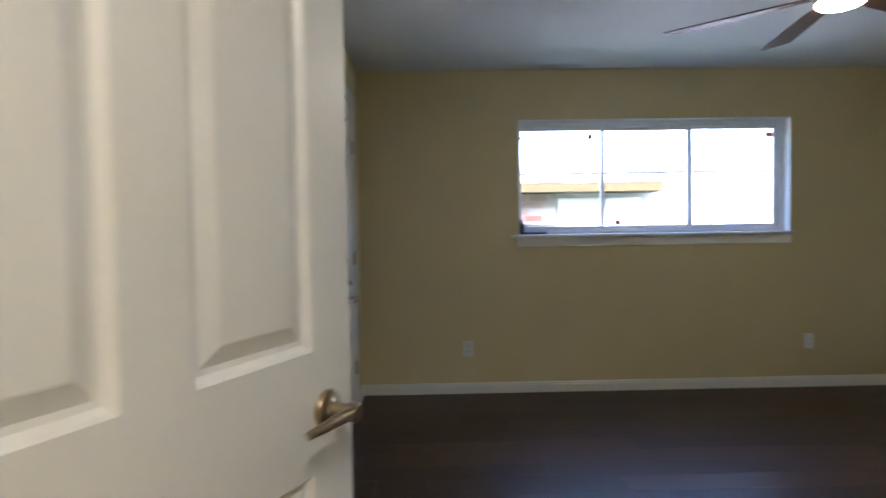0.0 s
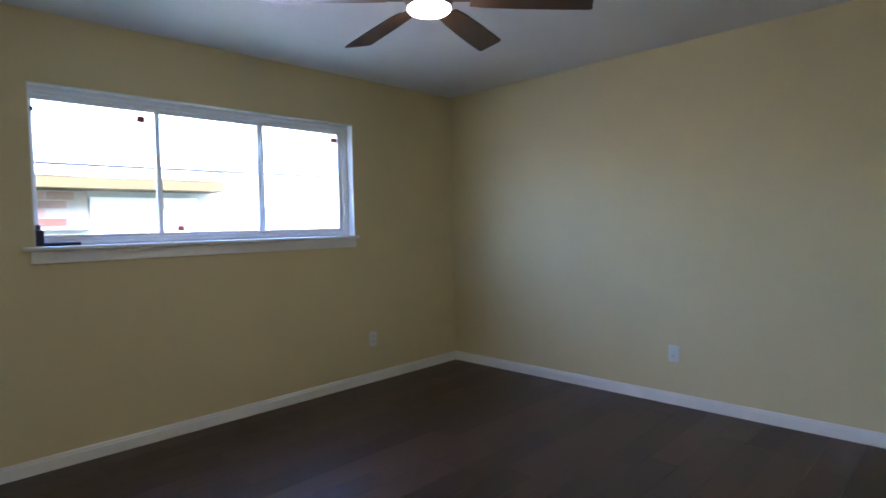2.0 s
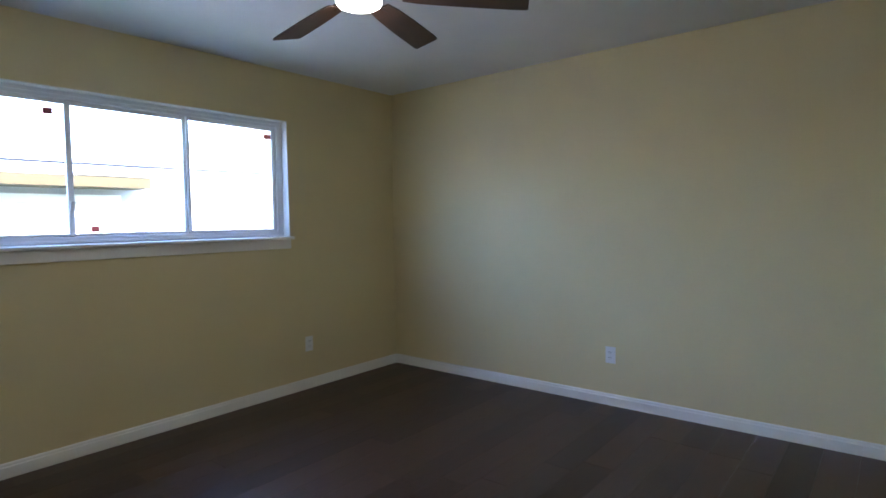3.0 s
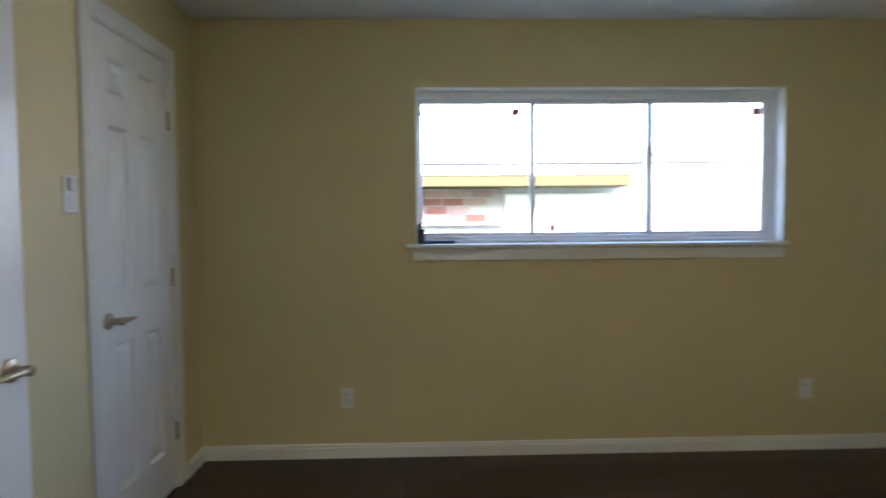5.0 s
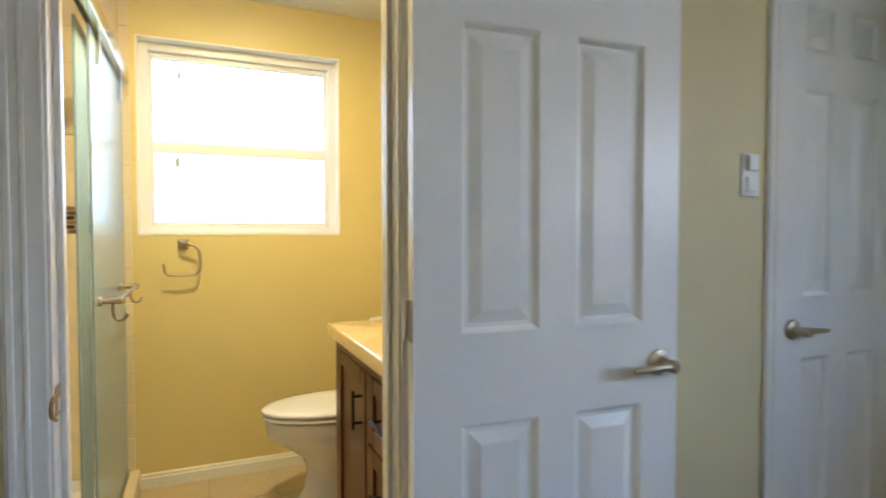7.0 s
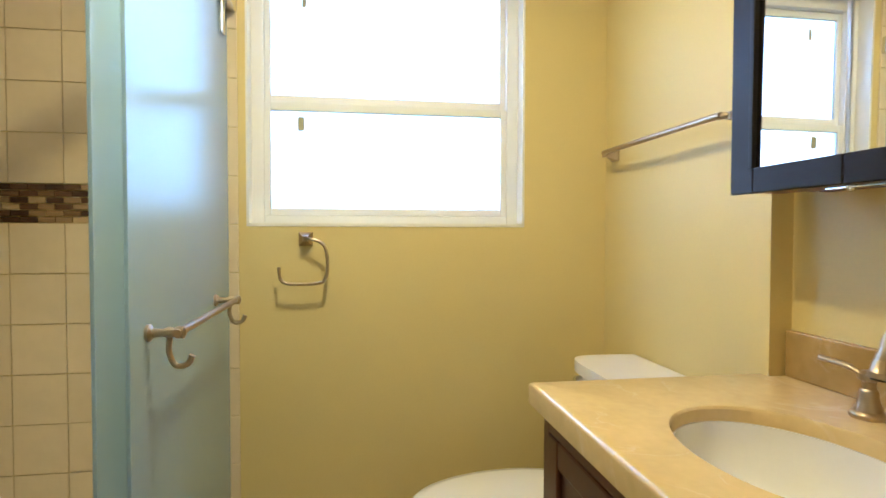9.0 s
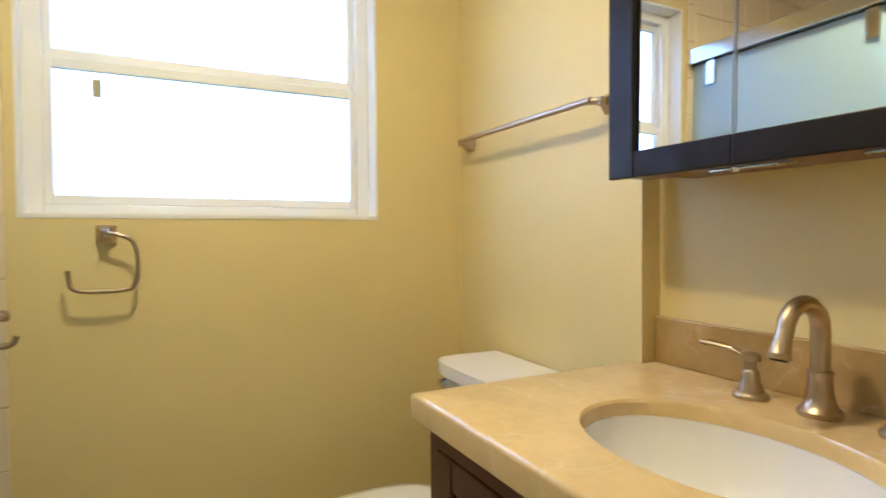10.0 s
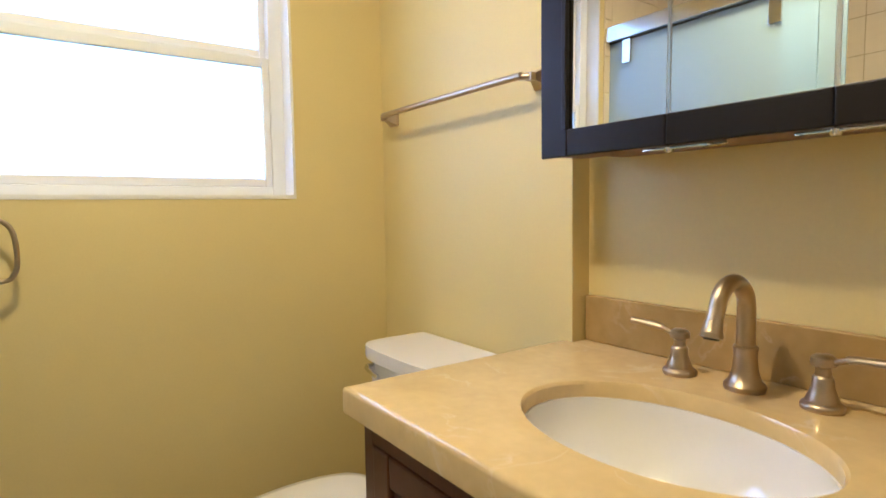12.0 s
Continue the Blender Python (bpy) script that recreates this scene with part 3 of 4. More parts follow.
# ---- bathroom window ----
def bath_window():
    y0, y1, z0, z1 = BWIN
    X = BATH_W
    t = thing("window_2", pose(0, 0, 0), "white vinyl single-hung bathroom window with obscured glass", "window")
    t["kind"] = "structure"
    e = 0.008
    part("reveal", boxes((X - 0.07, X - 0.001, y0, y0 + e, z0, z1), (X - 0.07, X - 0.001, y1 - e, y1, z0, z1), (X - 0.07, X - 0.001, y0 + e, y1 - e, z1 - e, z1), (X - 0.07, X + 0.002, y0 + e, y1 - e, z0, z0 + 0.012)), M_TRIM, t)
    part("window_frame", boxes((X - 0.13, X - 0.07, y0, y0 + 0.05, z0, z1), (X - 0.13, X - 0.07, y1 - 0.05, y1, z0, z1), (X - 0.13, X - 0.07, y0 + 0.05, y1 - 0.05, z1 - 0.05, z1), (X - 0.13, X - 0.07, y0 + 0.05, y1 - 0.05, z0, z0 + 0.04), bevel=0.003), M_VINYL, t)
    mid = 1.662
    for zz0, zz1, x, fw in ((z0 + 0.04, mid + 0.02, X - 0.095, 0.022), (mid + 0.002, z1 - 0.05, X - 0.12, 0.02)):
        a, b, bw = y0 + 0.05, y1 - 0.05, 0.026 if zz0 < 1.5 else 0.048
        s = part("sash", boxes((x, x + 0.022, a, a + fw, zz0, zz1), (x, x + 0.022, b - fw, b, zz0, zz1), (x, x + 0.022, a + fw, b - fw, zz1 - 0.03, zz1), (x, x + 0.022, a + fw, b - fw, zz0, zz0 + bw), bevel=0.003), M_VINYL, t)
        part("pane", boxes((x + 0.008, x + 0.012, a + fw, b - fw, zz0 + bw, zz1 - 0.03)), M_OBSCURE, s)
    for zc in (1.61, 2.06):
        part("sticker", boxes((X - 0.083, X - 0.081, -2.755, -2.732, zc - 0.028, zc + 0.022)) if zc < 1.7 else boxes((X - 0.108, X - 0.106, -2.74, -2.725, zc - 0.028, zc + 0.022)), M_TAPE, t)
    return t


bath_window()


# ---- vanity ----
CT = 0.89


def vanity():
    x0, x1, yf, yb = -1.0, -0.125, -2.155, VANITY_Y - 0.004
    t = thing("vanity_cabinet", pose(0, 0, 0), "espresso stained shaker vanity cabinet with dark bar pulls", "cabinet")
    zt = CT - 0.052
    part("side_panel", boxes((x0, x0 + 0.018, yf + 0.021, TOILET_Y - 0.004, 0.0, zt), bevel=0.001), M_WOOD, t)
    part("side_panel", boxes((x1 - 0.018, x1, yf + 0.021, TOILET_Y - 0.004, 0.0, zt), bevel=0.001), M_WOOD, t)
    part("back_panel", boxes((x0 + 0.018, x1 - 0.018, TOILET_Y - 0.016, TOILET_Y - 0.004, 0.0, zt)), M_WOOD, t)
    part("bottom_panel", boxes((x0 + 0.018, x1 - 0.018, yf + 0.021, TOILET_Y - 0.016, 0.09, 0.105)), M_WOOD, t)
    part("toe_kick", boxes((x0 + 0.018, x1 - 0.018, yf + 0.08, yf + 0.095, 0.0, 0.09)), M_WOOD, t)
    part("face_frame", boxes((x0, x0 + 0.03, yf + 0.002, yf + 0.02, 0.09, CT - 0.052), (x1 - 0.03, x1, yf + 0.002, yf + 0.02, 0.09, CT - 0.052), (x0 + 0.03, x1 - 0.03, yf + 0.002, yf + 0.02, CT - 0.09, CT - 0.052), (x0 + 0.03, x1 - 0.03, yf + 0.002, yf + 0.02, 0.09, 0.12), bevel=0.001), M_WOOD, t)

    def shaker(name, a, b, z0, z1):
        y0, y1, w = yf - 0.001, yf + 0.018, 0.055
        d = part(name, boxes((a, a + w, y0, y1, z0, z1), (b - w, b, y0, y1, z0, z1), (a + w, b - w, y0, y1, z1 - w, z1), (a + w, b - w, y0, y1, z0, z0 + w), bevel=0.0045), M_WOOD, t)
        part("panel", boxes((a + w, b - w, y0 + 0.010, y1, z0 + w, z1 - w)), M_WOOD, d)
        return d

    def pull(d, x, z, vertical, ln=0.065):
        y = yf - 0.001
        if vertical:
            b = tube([(x, y - 0.03, z - ln), (x, y - 0.03, z + ln)], 0.0055, 10)
            posts = [(x, z - ln + 0.02), (x, z + ln - 0.02)]
        else:
            b = tube([(x - ln, y - 0.03, z), (x + ln, y - 0.03, z)], 0.0055, 10)
            posts = [(x - ln + 0.02, z), (x + ln - 0.02, z)]
        h = part("pull", b, M_PULL, d, "dark bronze bar pull", True)
        for px, pz in posts:
            part("post", tube([(px, y, pz), (px, y - 0.03, pz)], 0.0045, 8), M_PULL, h, "", True)
    d = shaker("door", x0 + 0.032, x0 + 0.435, 0.123, CT - 0.092)
    pull(d, x0 + 0.394, 0.66, True)
    part("mid_stile", boxes((x0 + 0.438, x0 + 0.465, yf + 0.002, yf + 0.02, 0.12, CT - 0.09), bevel=0.001), M_WOOD, t)
    zz = [(0.123, 0.335), (0.345, 0.565), (0.575, CT - 0.092)]
    for z0, z1 in zz:
        d = shaker("drawer", x0 + 0.468, x1 - 0.032, z0, z1)
        pull(d, x0 + 0.655, (z0 + z1) / 2, False)
    return t


vanity()
BX, BY, BRX, BRY = -0.590, -1.900, 0.221, 0.156


def counter():
    """Slab with an oval cut-out; rings from the cut-out to the outline."""
    t = thing("countertop", pose(0, 0, 0), "polished cream marble vanity top with tan backsplash", "countertop")
    x0, x1, y0, y1 = -1.03, -0.124, -2.178, TOILET_Y - 0.003
    bm = bmesh.new()
    n = 96
    prof = []
    for i in range(n):
        a = 2 * math.pi * i / n
        c, s = math.cos(a), math.sin(a)
        k = min([(x1 - BX) / c if c > 1e-9 else 9, (x0 - BX) / c if c < -1e-9 else 9, (y1 - BY) / s if s > 1e-9 else 9, (y0 - BY) / s if s < -1e-9 else 9])
        inner = (BX + BRX * c, BY + BRY * s)
        outer = (BX + k * c, BY + k * s)
        prof.append((inner, outer))
    corners = [(x0, y0), (x1, y0), (x1, y1), (x0, y1)]
    for cx, cy in corners:
        best = min(range(n), key=lambda i: (prof[i][1][0] - cx) ** 2 + (prof[i][1][1] - cy) ** 2)
        prof[best] = (prof[best][0], (cx, cy))
    zt, zb = CT, CT - 0.05
    ring = []
    for (ix, iy), (ox, oy) in prof:
        dx, dy = ix - BX, iy - BY
        mx, my = (1 if abs(ox - x0) < 1e-4 else -1 if abs(ox - x1) < 1e-4 else 0), (1 if abs(oy - y0) < 1e-4 else 0)
        ring.append([bm.verts.new(v) for v in ((BX + dx, BY + dy, zb + 0.022), (BX + dx, BY + dy, zt - 0.005), (BX + dx * 1.02, BY + dy * 1.02, zt),
                                               (ox + mx * 0.009, oy + my * 0.009, zt), (ox + mx * 0.0042, oy + my * 0.0042, zt - 0.0014), (ox + mx * 0.0012, oy + my * 0.0012, zt - 0.0045), (ox, oy, zt - 0.009), (ox, oy, zb + 0.003), (ox + mx * 0.003, oy + my * 0.003, zb))])
    for i in range(n):
        a, b = ring[i], ring[(i + 1) % n]
        for k in range(8):
            bm.faces.new((a[k], a[k + 1], b[k + 1], b[k]))
        bm.faces.new((a[8], a[0], b[0], b[8]))
    bmesh.ops.recalc_face_normals(bm, faces=bm.faces[:])
    part("slab", bm, M_MARBLE, t, "", True)
    part("back_strip", boxes((STEP_X + 0.003, x1, y1, VANITY_Y - 0.003, zb, zt)), M_MARBLE, t)
    part("backsplash", boxes((STEP_X + 0.006, x1, VANITY_Y - 0.021, VANITY_Y - 0.002, zt + 0.001, zt + 0.105), bevel=0.002), M_SPLASH, t, "tan marble backsplash")
    return t


counter()
basin = thing("sink_basin", pose(BX, BY, CT), "white oval undermount ceramic sink basin", "sink")
part("bowl", lathe([(1.06, -0.0285), (1.06, -0.045), (0.98, -0.10), (0.75, -0.155), (0.4, -0.18), (0.02, -0.185), (0.02, -0.176), (0.4, -0.170), (0.72, -0.145), (0.93, -0.095), (0.985, -0.05), (0.985, -0.0285)], 64, BRX, BRY, True), M_CERAMIC, basin, "", True)
part("drain", lathe([(0.022, -0.178), (0.024, -0.166), (0.018, -0.164), (0.012, -0.168)], 24), M_CHROME, basin, "", True)


def faucet():
    t = thing("faucet", pose(-0.592, -1.652, CT), "brushed nickel widespread gooseneck faucet with lever handles", "faucet")
    part("spout_base", lathe([(0.0315, 0.0), (0.0325, 0.003), (0.0325, 0.009), (0.030, 0.012), (0.0265, 0.015), (0.0225, 0.024), (0.0195, 0.036), (0.0180, 0.052), (0.0178, 0.066), (0.0190, 0.068), (0.0190, 0.073), (0.0165, 0.075)], 40), M_NICKEL, t, "", True)
    ctrl = [(0, 0, 0.070), (0, 0, 0.125)] + [(0, -0.047 + 0.047 * math.cos(a), 0.137 + 0.047 * math.sin(a)) for a in (0.35, 0.8, 1.25, 1.7, 2.15, 2.6, 2.95)] + [(0, -0.1015, 0.128)]
    pts = curve_points(ctrl, 6)
    part("spout", tube(pts, [0.0148 - 0.0022 * i / (len(pts) - 1) for i in range(len(pts))], 24), M_NICKEL, t, "", True)
    part("aerator", tube([(0, -0.1012, 0.130), (0, -0.1022, 0.126), (0, -0.1062, 0.112), (0, -0.1066, 0.111), (0, -0.1080, 0.104), (0, -0.1082, 0.103)], [0.0128, 0.0140, 0.0152, 0.0168, 0.0168, 0.0150], 24), M_NICKEL, t, "", True)
    part("tip", tube([(0, -0.1082, 0.1032), (0, -0.1088, 0.100)], 0.0115, 16), M_SLOT, t, "", True)
    for s in (-1, 1):
        x = s * 0.116
        h = part("handle_base", lathe([(0.0285, 0.0), (0.0295, 0.003), (0.0295, 0.007), (0.0275, 0.010), (0.0225, 0.013), (0.0215, 0.018), (0.0180, 0.026), (0.0150, 0.036), (0.0142, 0.048), (0.0128, 0.050), (0.0105, 0.052), (0.0100, 0.064), (0.0120, 0.066), (0.0165, 0.068), (0.0172, 0.073), (0.0160, 0.079), (0.0110, 0.083), (0.004, 0.0845)], 32), M_NICKEL, t, "", True, pose(x, -0.004, 0))
        lv = curve_points([(0, 0, 0.075), (s * 0.016, -0.002, 0.075), (s * 0.026, -0.004, 0.079), (s * 0.036, -0.006, 0.083)], 4)
        lever_bar = part("lever", tube(lv, 0.0042, 12), M_NICKEL, h, "", True)
        pad = curve_points([(s * 0.032, -0.005, 0.082), (s * 0.037, -0.006, 0.0835), (s * 0.060, -0.009, 0.086), (s * 0.088, -0.013, 0.088), (s * 0.094, -0.014, 0.0882)], 4)
        part("paddle", tube(pad, [0.003] + [0.0066] * (len(pad) - 2) + [0.003], 12, 0.62), M_NICKEL, lever_bar, "", True)
    return t


faucet()


# ---- medicine cabinet ----
def slot_plate(x0, x1, y0, y1, z0, z1, n=8):
    """A flat strip with round ends, lying in x."""
    rad, yc = (y1 - y0) / 2, (y0 + y1) / 2
    line = [(x1 - rad + rad * math.cos(a), yc + rad * math.sin(a)) for a in [math.pi * (k / n - 0.5) for k in range(n + 1)]]
    line += [(x0 + rad - rad * math.cos(a), yc - rad * math.sin(a)) for a in [math.pi * (k / n - 0.5) for k in range(n + 1)]]
    bm = bmesh.new()
    lo, hi = [bm.verts.new((x, y, z0)) for x, y in line], [bm.verts.new((x, y, z1)) for x, y in line]
    bm.faces.new(lo[::-1])
    bm.faces.new(hi)
    for k in range(len(line)):
        q = (k + 1) % len(line)
        bm.faces.new((lo[k], lo[q], hi[q], hi[k]))
    bmesh.ops.recalc_face_normals(bm, faces=bm.faces[:])
    return bm


def medicine_cabinet():
    x0, x1, yf, z0, z1 = -0.980, -0.145, -1.735, 1.300, 2.0
    t = thing("mirror_cabinet", pose(0, 0, 0), "black-framed three-door mirrored medicine cabinet on the wall", "cabinet")
    part("box", boxes((x0 + 0.075, x1 - 0.012, yf + 0.024, VANITY_Y - 0.002, z0 + 0.004, z1 - 0.006), bevel=0.002), M_CABSIDE, t)
    part("rim", boxes((x0 + 0.012, x0 + 0.075, yf + 0.024, TOILET_Y - 0.002, z0 + 0.004, z1 - 0.006)), M_CABSIDE, t)
    cuts = [x0, -0.692, -0.446, x1]
    for i in range(3):
        a, b = cuts[i], cuts[i + 1]
        y1 = yf + 0.022
        bars = [(a + (0.07 if i == 0 else 0), b - (0.07 if i == 2 else 0), yf, y1, z0, z0 + 0.053), (a + (0.07 if i == 0 else 0), b - (0.07 if i == 2 else 0), yf, y1, z1 - 0.053, z1)]
        if i == 0:
            bars.append((a, a + 0.07, yf, y1, z0, z1))
        if i == 2:
            bars.append((b - 0.07, b, yf, y1, z0, z1))
        d = part("door", boxes((a + 0.001, b - 0.001, yf + 0.0145, y1, z0 + 0.001, z1 - 0.001)), M_DARKFRAME, t)
        for p, q, r, u, v, k in bars:
            part("frame_rail", boxes((p + 0.0006, q - 0.0006, r, u - 0.008, v, k), bevel=0.0025), M_DARKFRAME, d)
        ma, mb = a + (0.07 if i == 0 else 0.002), b - (0.07 if i == 2 else 0.002)
        for e0, e1 in ((a + 0.0585, a + 0.0705),) if i == 0 else ((b - 0.0705, b - 0.0585),) if i == 2 else ():
            part("inner_lip", boxes((e0, e1, yf - 0.0025, yf + 0.008, z0 + 0.052, z1 - 0.052), bevel=0.002), M_DARKFRAME, d)
        mc = Vector(((ma + mb) / 2, yf + 0.0115, (z0 + z1) / 2))
        hang = Matrix.Translation(mc) @ pose(0, 0, 0, -0.45, 0, -0.7) @ Matrix.Translation(-mc)
        part("mirror", boxes((ma, mb, yf + 0.009, yf + 0.014, z0 + 0.053, z1 - 0.053)), M_MIRROR, d, "clear mirror", False, hang)
        if i:
            part("mirror_edge", boxes((a - 0.0035, a + 0.0035, yf + 0.007, yf + 0.0145, z0 + 0.053, z1 - 0.053)), M_CHROME, d)
    for x in (-0.69, -0.44):
        zb = z0 - 0.0045
        h = part("hinge", slot_plate(x - 0.065, x + 0.065, yf + 0.022, yf + 0.034, zb, zb + 0.0045), M_CHROME, t, "bright steel hinge plate", True)
        part("arm", slot_plate(x + 0.0, x + 0.085, yf + 0.034, yf + 0.044, zb + 0.001, zb + 0.0045), M_CHROME, h, "", True)
        part("foot", slot_plate(x + 0.025, x + 0.075, yf + 0.046, yf + 0.062, zb + 0.001, zb + 0.0045), M_CHROME, h, "", True)
        part("pivot", lathe([(0.006, -0.010), (0.008, -0.007), (0.008, 0.0), (0.004, 0.001)], 16), M_CHROME, h, "", True, pose(x - 0.012, yf + 0.028, z0))
        for px, py in ((x - 0.055, 0.028), (x + 0.035, 0.054), (x + 0.062, 0.054), (x + 0.055, 0.028)):
            part("screw_hole", lathe([(0.0032, -0.0003), (0.0032, 0.0003)], 10), M_SLOT, h, "", False, pose(px, yf + py, zb - 0.0003))
    return t


medicine_cabinet()
# lit flush light on the bathroom ceiling
bl = thing("bath_light", pose(-0.92, -2.50, H), "lit round flush bathroom ceiling light", "ceiling light")
part("base", lathe([(0.14, 0.0), (0.14, -0.018), (0.125, -0.022)]), M_NICKEL, bl, "", True)
part("diffuser", lathe([(0.128, -0.02), (0.12, -0.045), (0.09, -0.065), (0.03, -0.075)]), M_BULB, bl, "", True)
down = bpy.data.lights.new("bath_bulb", "AREA")
down.shape, down.size, down.energy, down.color = "DISK", 0.11, 1.32, (1.0, 0.73, 0.25)
new("bath_bulb", down).location = (-0.92, -2.50, H - 0.085)


# ---- towel bar and paper holder ----
def post_mount(t, x, z, m):
    bm = bmesh.new()
    for s, y in ((0.024, 0), (0.024, 0.006), (0.009, 0.034), (0.009, 0.05)):
        [bm.verts.new((a * s, y, b * s)) for a, b in ((-1, -1), (1, -1), (1, 1), (-1, 1))]
    v = list(bm.verts)
    for k in range(3):
        for i in range(4):
            bm.faces.new((v[4 * k + i], v[4 * k + (i + 1) % 4], v[4 * k + 4 + (i + 1) % 4], v[4 * k + 4 + i]))
    bm.faces.new(v[:4][::-1])
    bm.faces.new(v[12:])
    bmesh.ops.recalc_face_normals(bm, faces=bm.faces[:])
    return part("mount", bm, M_NICKEL, t, "", False, m)


tb = thing("towel_bar", pose(0, TOILET_Y, 1.50), "brushed nickel towel bar on square wall mounts", "towel bar")
for x in (-1.765, -1.085):
    post_mount(tb, x, 0, pose(x, 0, 0, 0, 0, 180))
part("bar", tube(curve_points([(-1.765, -0.045, 0), (-1.74, -0.056, 0.002), (-1.68, -0.06, 0.003), (-1.15, -0.06, 0.003), (-1.11, -0.056, 0.002), (-1.085, -0.045, 0)], 6), 0.0085, 14), M_NICKEL, tb, "", True)
ph = thing("paper_holder", pose(BATH_W, -2.722, 1.195), "brushed nickel open-hook paper holder on the wall", "paper holder")
post_mount(ph, 0, 0, pose(0, 0, 0, 0, 0, -90))
part("hook", tube(curve_points([(0.045, 0, 0), (0.055, 0.02, 0.0), (0.056, 0.055, -0.012), (0.056, 0.072, -0.04), (0.056, 0.076, -0.10), (0.056, 0.068, -0.135), (0.056, 0.045, -0.15), (0.056, -0.04, -0.152), (0.056, -0.075, -0.142), (0.056, -0.083, -0.115), (0.056, -0.084, -0.095)], 6), 0.0058, 12), M_NICKEL, ph, "", True)


# ---- toilet ----
def egg(r, front, back, z, n=40):
    """An egg-shaped ring: half width r, reach to the front and back, along y."""
    out = []
    for i in range(n):
        a = 2 * math.pi * i / n
        s = math.sin(a)
        c = math.cos(a)
        if s > 0:
            c, s = math.copysign(abs(c) ** 0.55, c), s ** 0.75
        out.append((r * c * (1 - 0.08 * max(-s, 0)), (front if s < 0 else back) * s, z))
    return out


def loft(rings):
    bm = bmesh.new()
    vs = [[bm.verts.new(p) for p in r] for r in rings]
    n = len(vs[0])
    for a, b in zip(vs, vs[1:]):
        for i in range(n):
            bm.faces.new((a[i], a[(i + 1) % n], b[(i + 1) % n], b[i]))
    bm.faces.new(vs[0][::-1])
    bm.faces.new(vs[-1])
    bmesh.ops.recalc_face_normals(bm, faces=bm.faces[:])
    return bm


def toilet():
    t = thing("toilet", pose(-1.405, -2.095, 0), "white ceramic two-piece toilet with its lid down", "toilet")
    part("bowl", loft([egg(0.122, 0.155, 0.24, 0.0), egg(0.120, 0.150, 0.24, 0.02), egg(0.100, 0.118, 0.22, 0.06), egg(0.092, 0.105, 0.21, 0.14), egg(0.100, 0.125, 0.21, 0.20), egg(0.128, 0.185, 0.21, 0.245), egg(0.160, 0.250, 0.22, 0.285), egg(0.175, 0.280, 0.225, 0.315), egg(0.179, 0.288, 0.225, 0.35), egg(0.180, 0.290, 0.225, 0.378), egg(0.174, 0.283, 0.22, 0.383)]), M_CERAMIC, t, "", True)
    part("seat", loft([egg(0.178, 0.294, 0.215, 0.388), egg(0.185, 0.303, 0.22, 0.392), egg(0.185, 0.303, 0.22, 0.402), egg(0.181, 0.298, 0.215, 0.405)]), M_CERAMIC, t, "", True)
    part("lid", loft([egg(0.180, 0.297, 0.215, 0.410), egg(0.187, 0.306, 0.22, 0.415), egg(0.187, 0.306, 0.22, 0.424), egg(0.180, 0.297, 0.213, 0.431), egg(0.155, 0.265, 0.19, 0.435), egg(0.09, 0.15, 0.11, 0.437)]), M_CERAMIC, t, "", True)
    for x in (-0.07, 0.07):
        part("seat_hinge", boxes((x - 0.02, x + 0.02, 0.185, 0.225, 0.39, 0.43), bevel=0.006), M_CERAMIC, t)
    part("tank", boxes((-0.190, 0.190, 0.265, 0.465, 0.385, 0.73), bevel=0.025), M_CERAMIC, t, "", True)
    part("pedestal_back", boxes((-0.105, 0.105, 0.15, 0.36, 0.0, 0.386), bevel=0.02), M_CERAMIC, t, "", True)
    outline = [(-0.200, 0.468), (0.200, 0.468)]
    for i in range(25):
        a = math.pi * i / 24
        outline.append((0.205 * math.copysign(abs(math.cos(a)) ** 0.45, math.cos(a)), 0.33 - 0.10 * math.sin(a) ** 0.6))
    part("tank_lid", loft([[(x * 0.985, y, 0.731) for x, y in outline], [(x, y, 0.737) for x, y in outline], [(x, y, 0.758) for x, y in outline], [(x * 0.985, y, 0.765) for x, y in outline]]), M_CERAMIC, t, "", True)
    fl = part("flush_lever", tube([(-0.16, 0.266, 0.70), (-0.16, 0.245, 0.70)], 0.012, 14), M_CHROME, t, "", True)
    part("arm", tube([(-0.165, 0.244, 0.70), (-0.12, 0.24, 0.695), (-0.09, 0.242, 0.69)], 0.006, 10), M_CHROME, fl, "", True)
    t.scale = (1.0, 1.0, 1.06)
    return t


toilet()

# ---- shower ----
GY = -2.975
curb = structure("shower_curb", boxes((BATH_W, BATH_E, GY - 0.07, GY + 0.05, -0.009, 0.10), bevel=0.006), M_TILE, "cream tiled shower curb", "curb")
structure("shower_pan", boxes((BATH_W, BATH_E, BATH_S, GY - 0.07, -0.009, 0.05), (BATH_W, BATH_W + 0.03, BATH_S, GY - 0.07, 0.05, 0.095), (BATH_W + 0.03, BATH_E, BATH_S, BATH_S + 0.03, 0.05, 0.095), bevel=0.004), M_CERAMIC, "white shower pan", "shower pan")
sd = thing("shower_door", pose(0, GY, 0), "frosted sliding shower door on a bright steel rail", "shower door")
part("rail", boxes((BATH_W, BATH_E, 0.002, 0.030, 1.955, 2.02), bevel=0.003), M_CHROME, sd)
part("rail_groove", boxes((BATH_W, BATH_E, -0.012, 0.001, 1.951, 1.957)), M_SLOT, sd)
g = part("glass_panel", boxes((BATH_W + 0.012, -0.985, -0.008, 0.0, 0.115, 1.95), bevel=0.0015), M_FROST, sd, "sliding frosted glass")
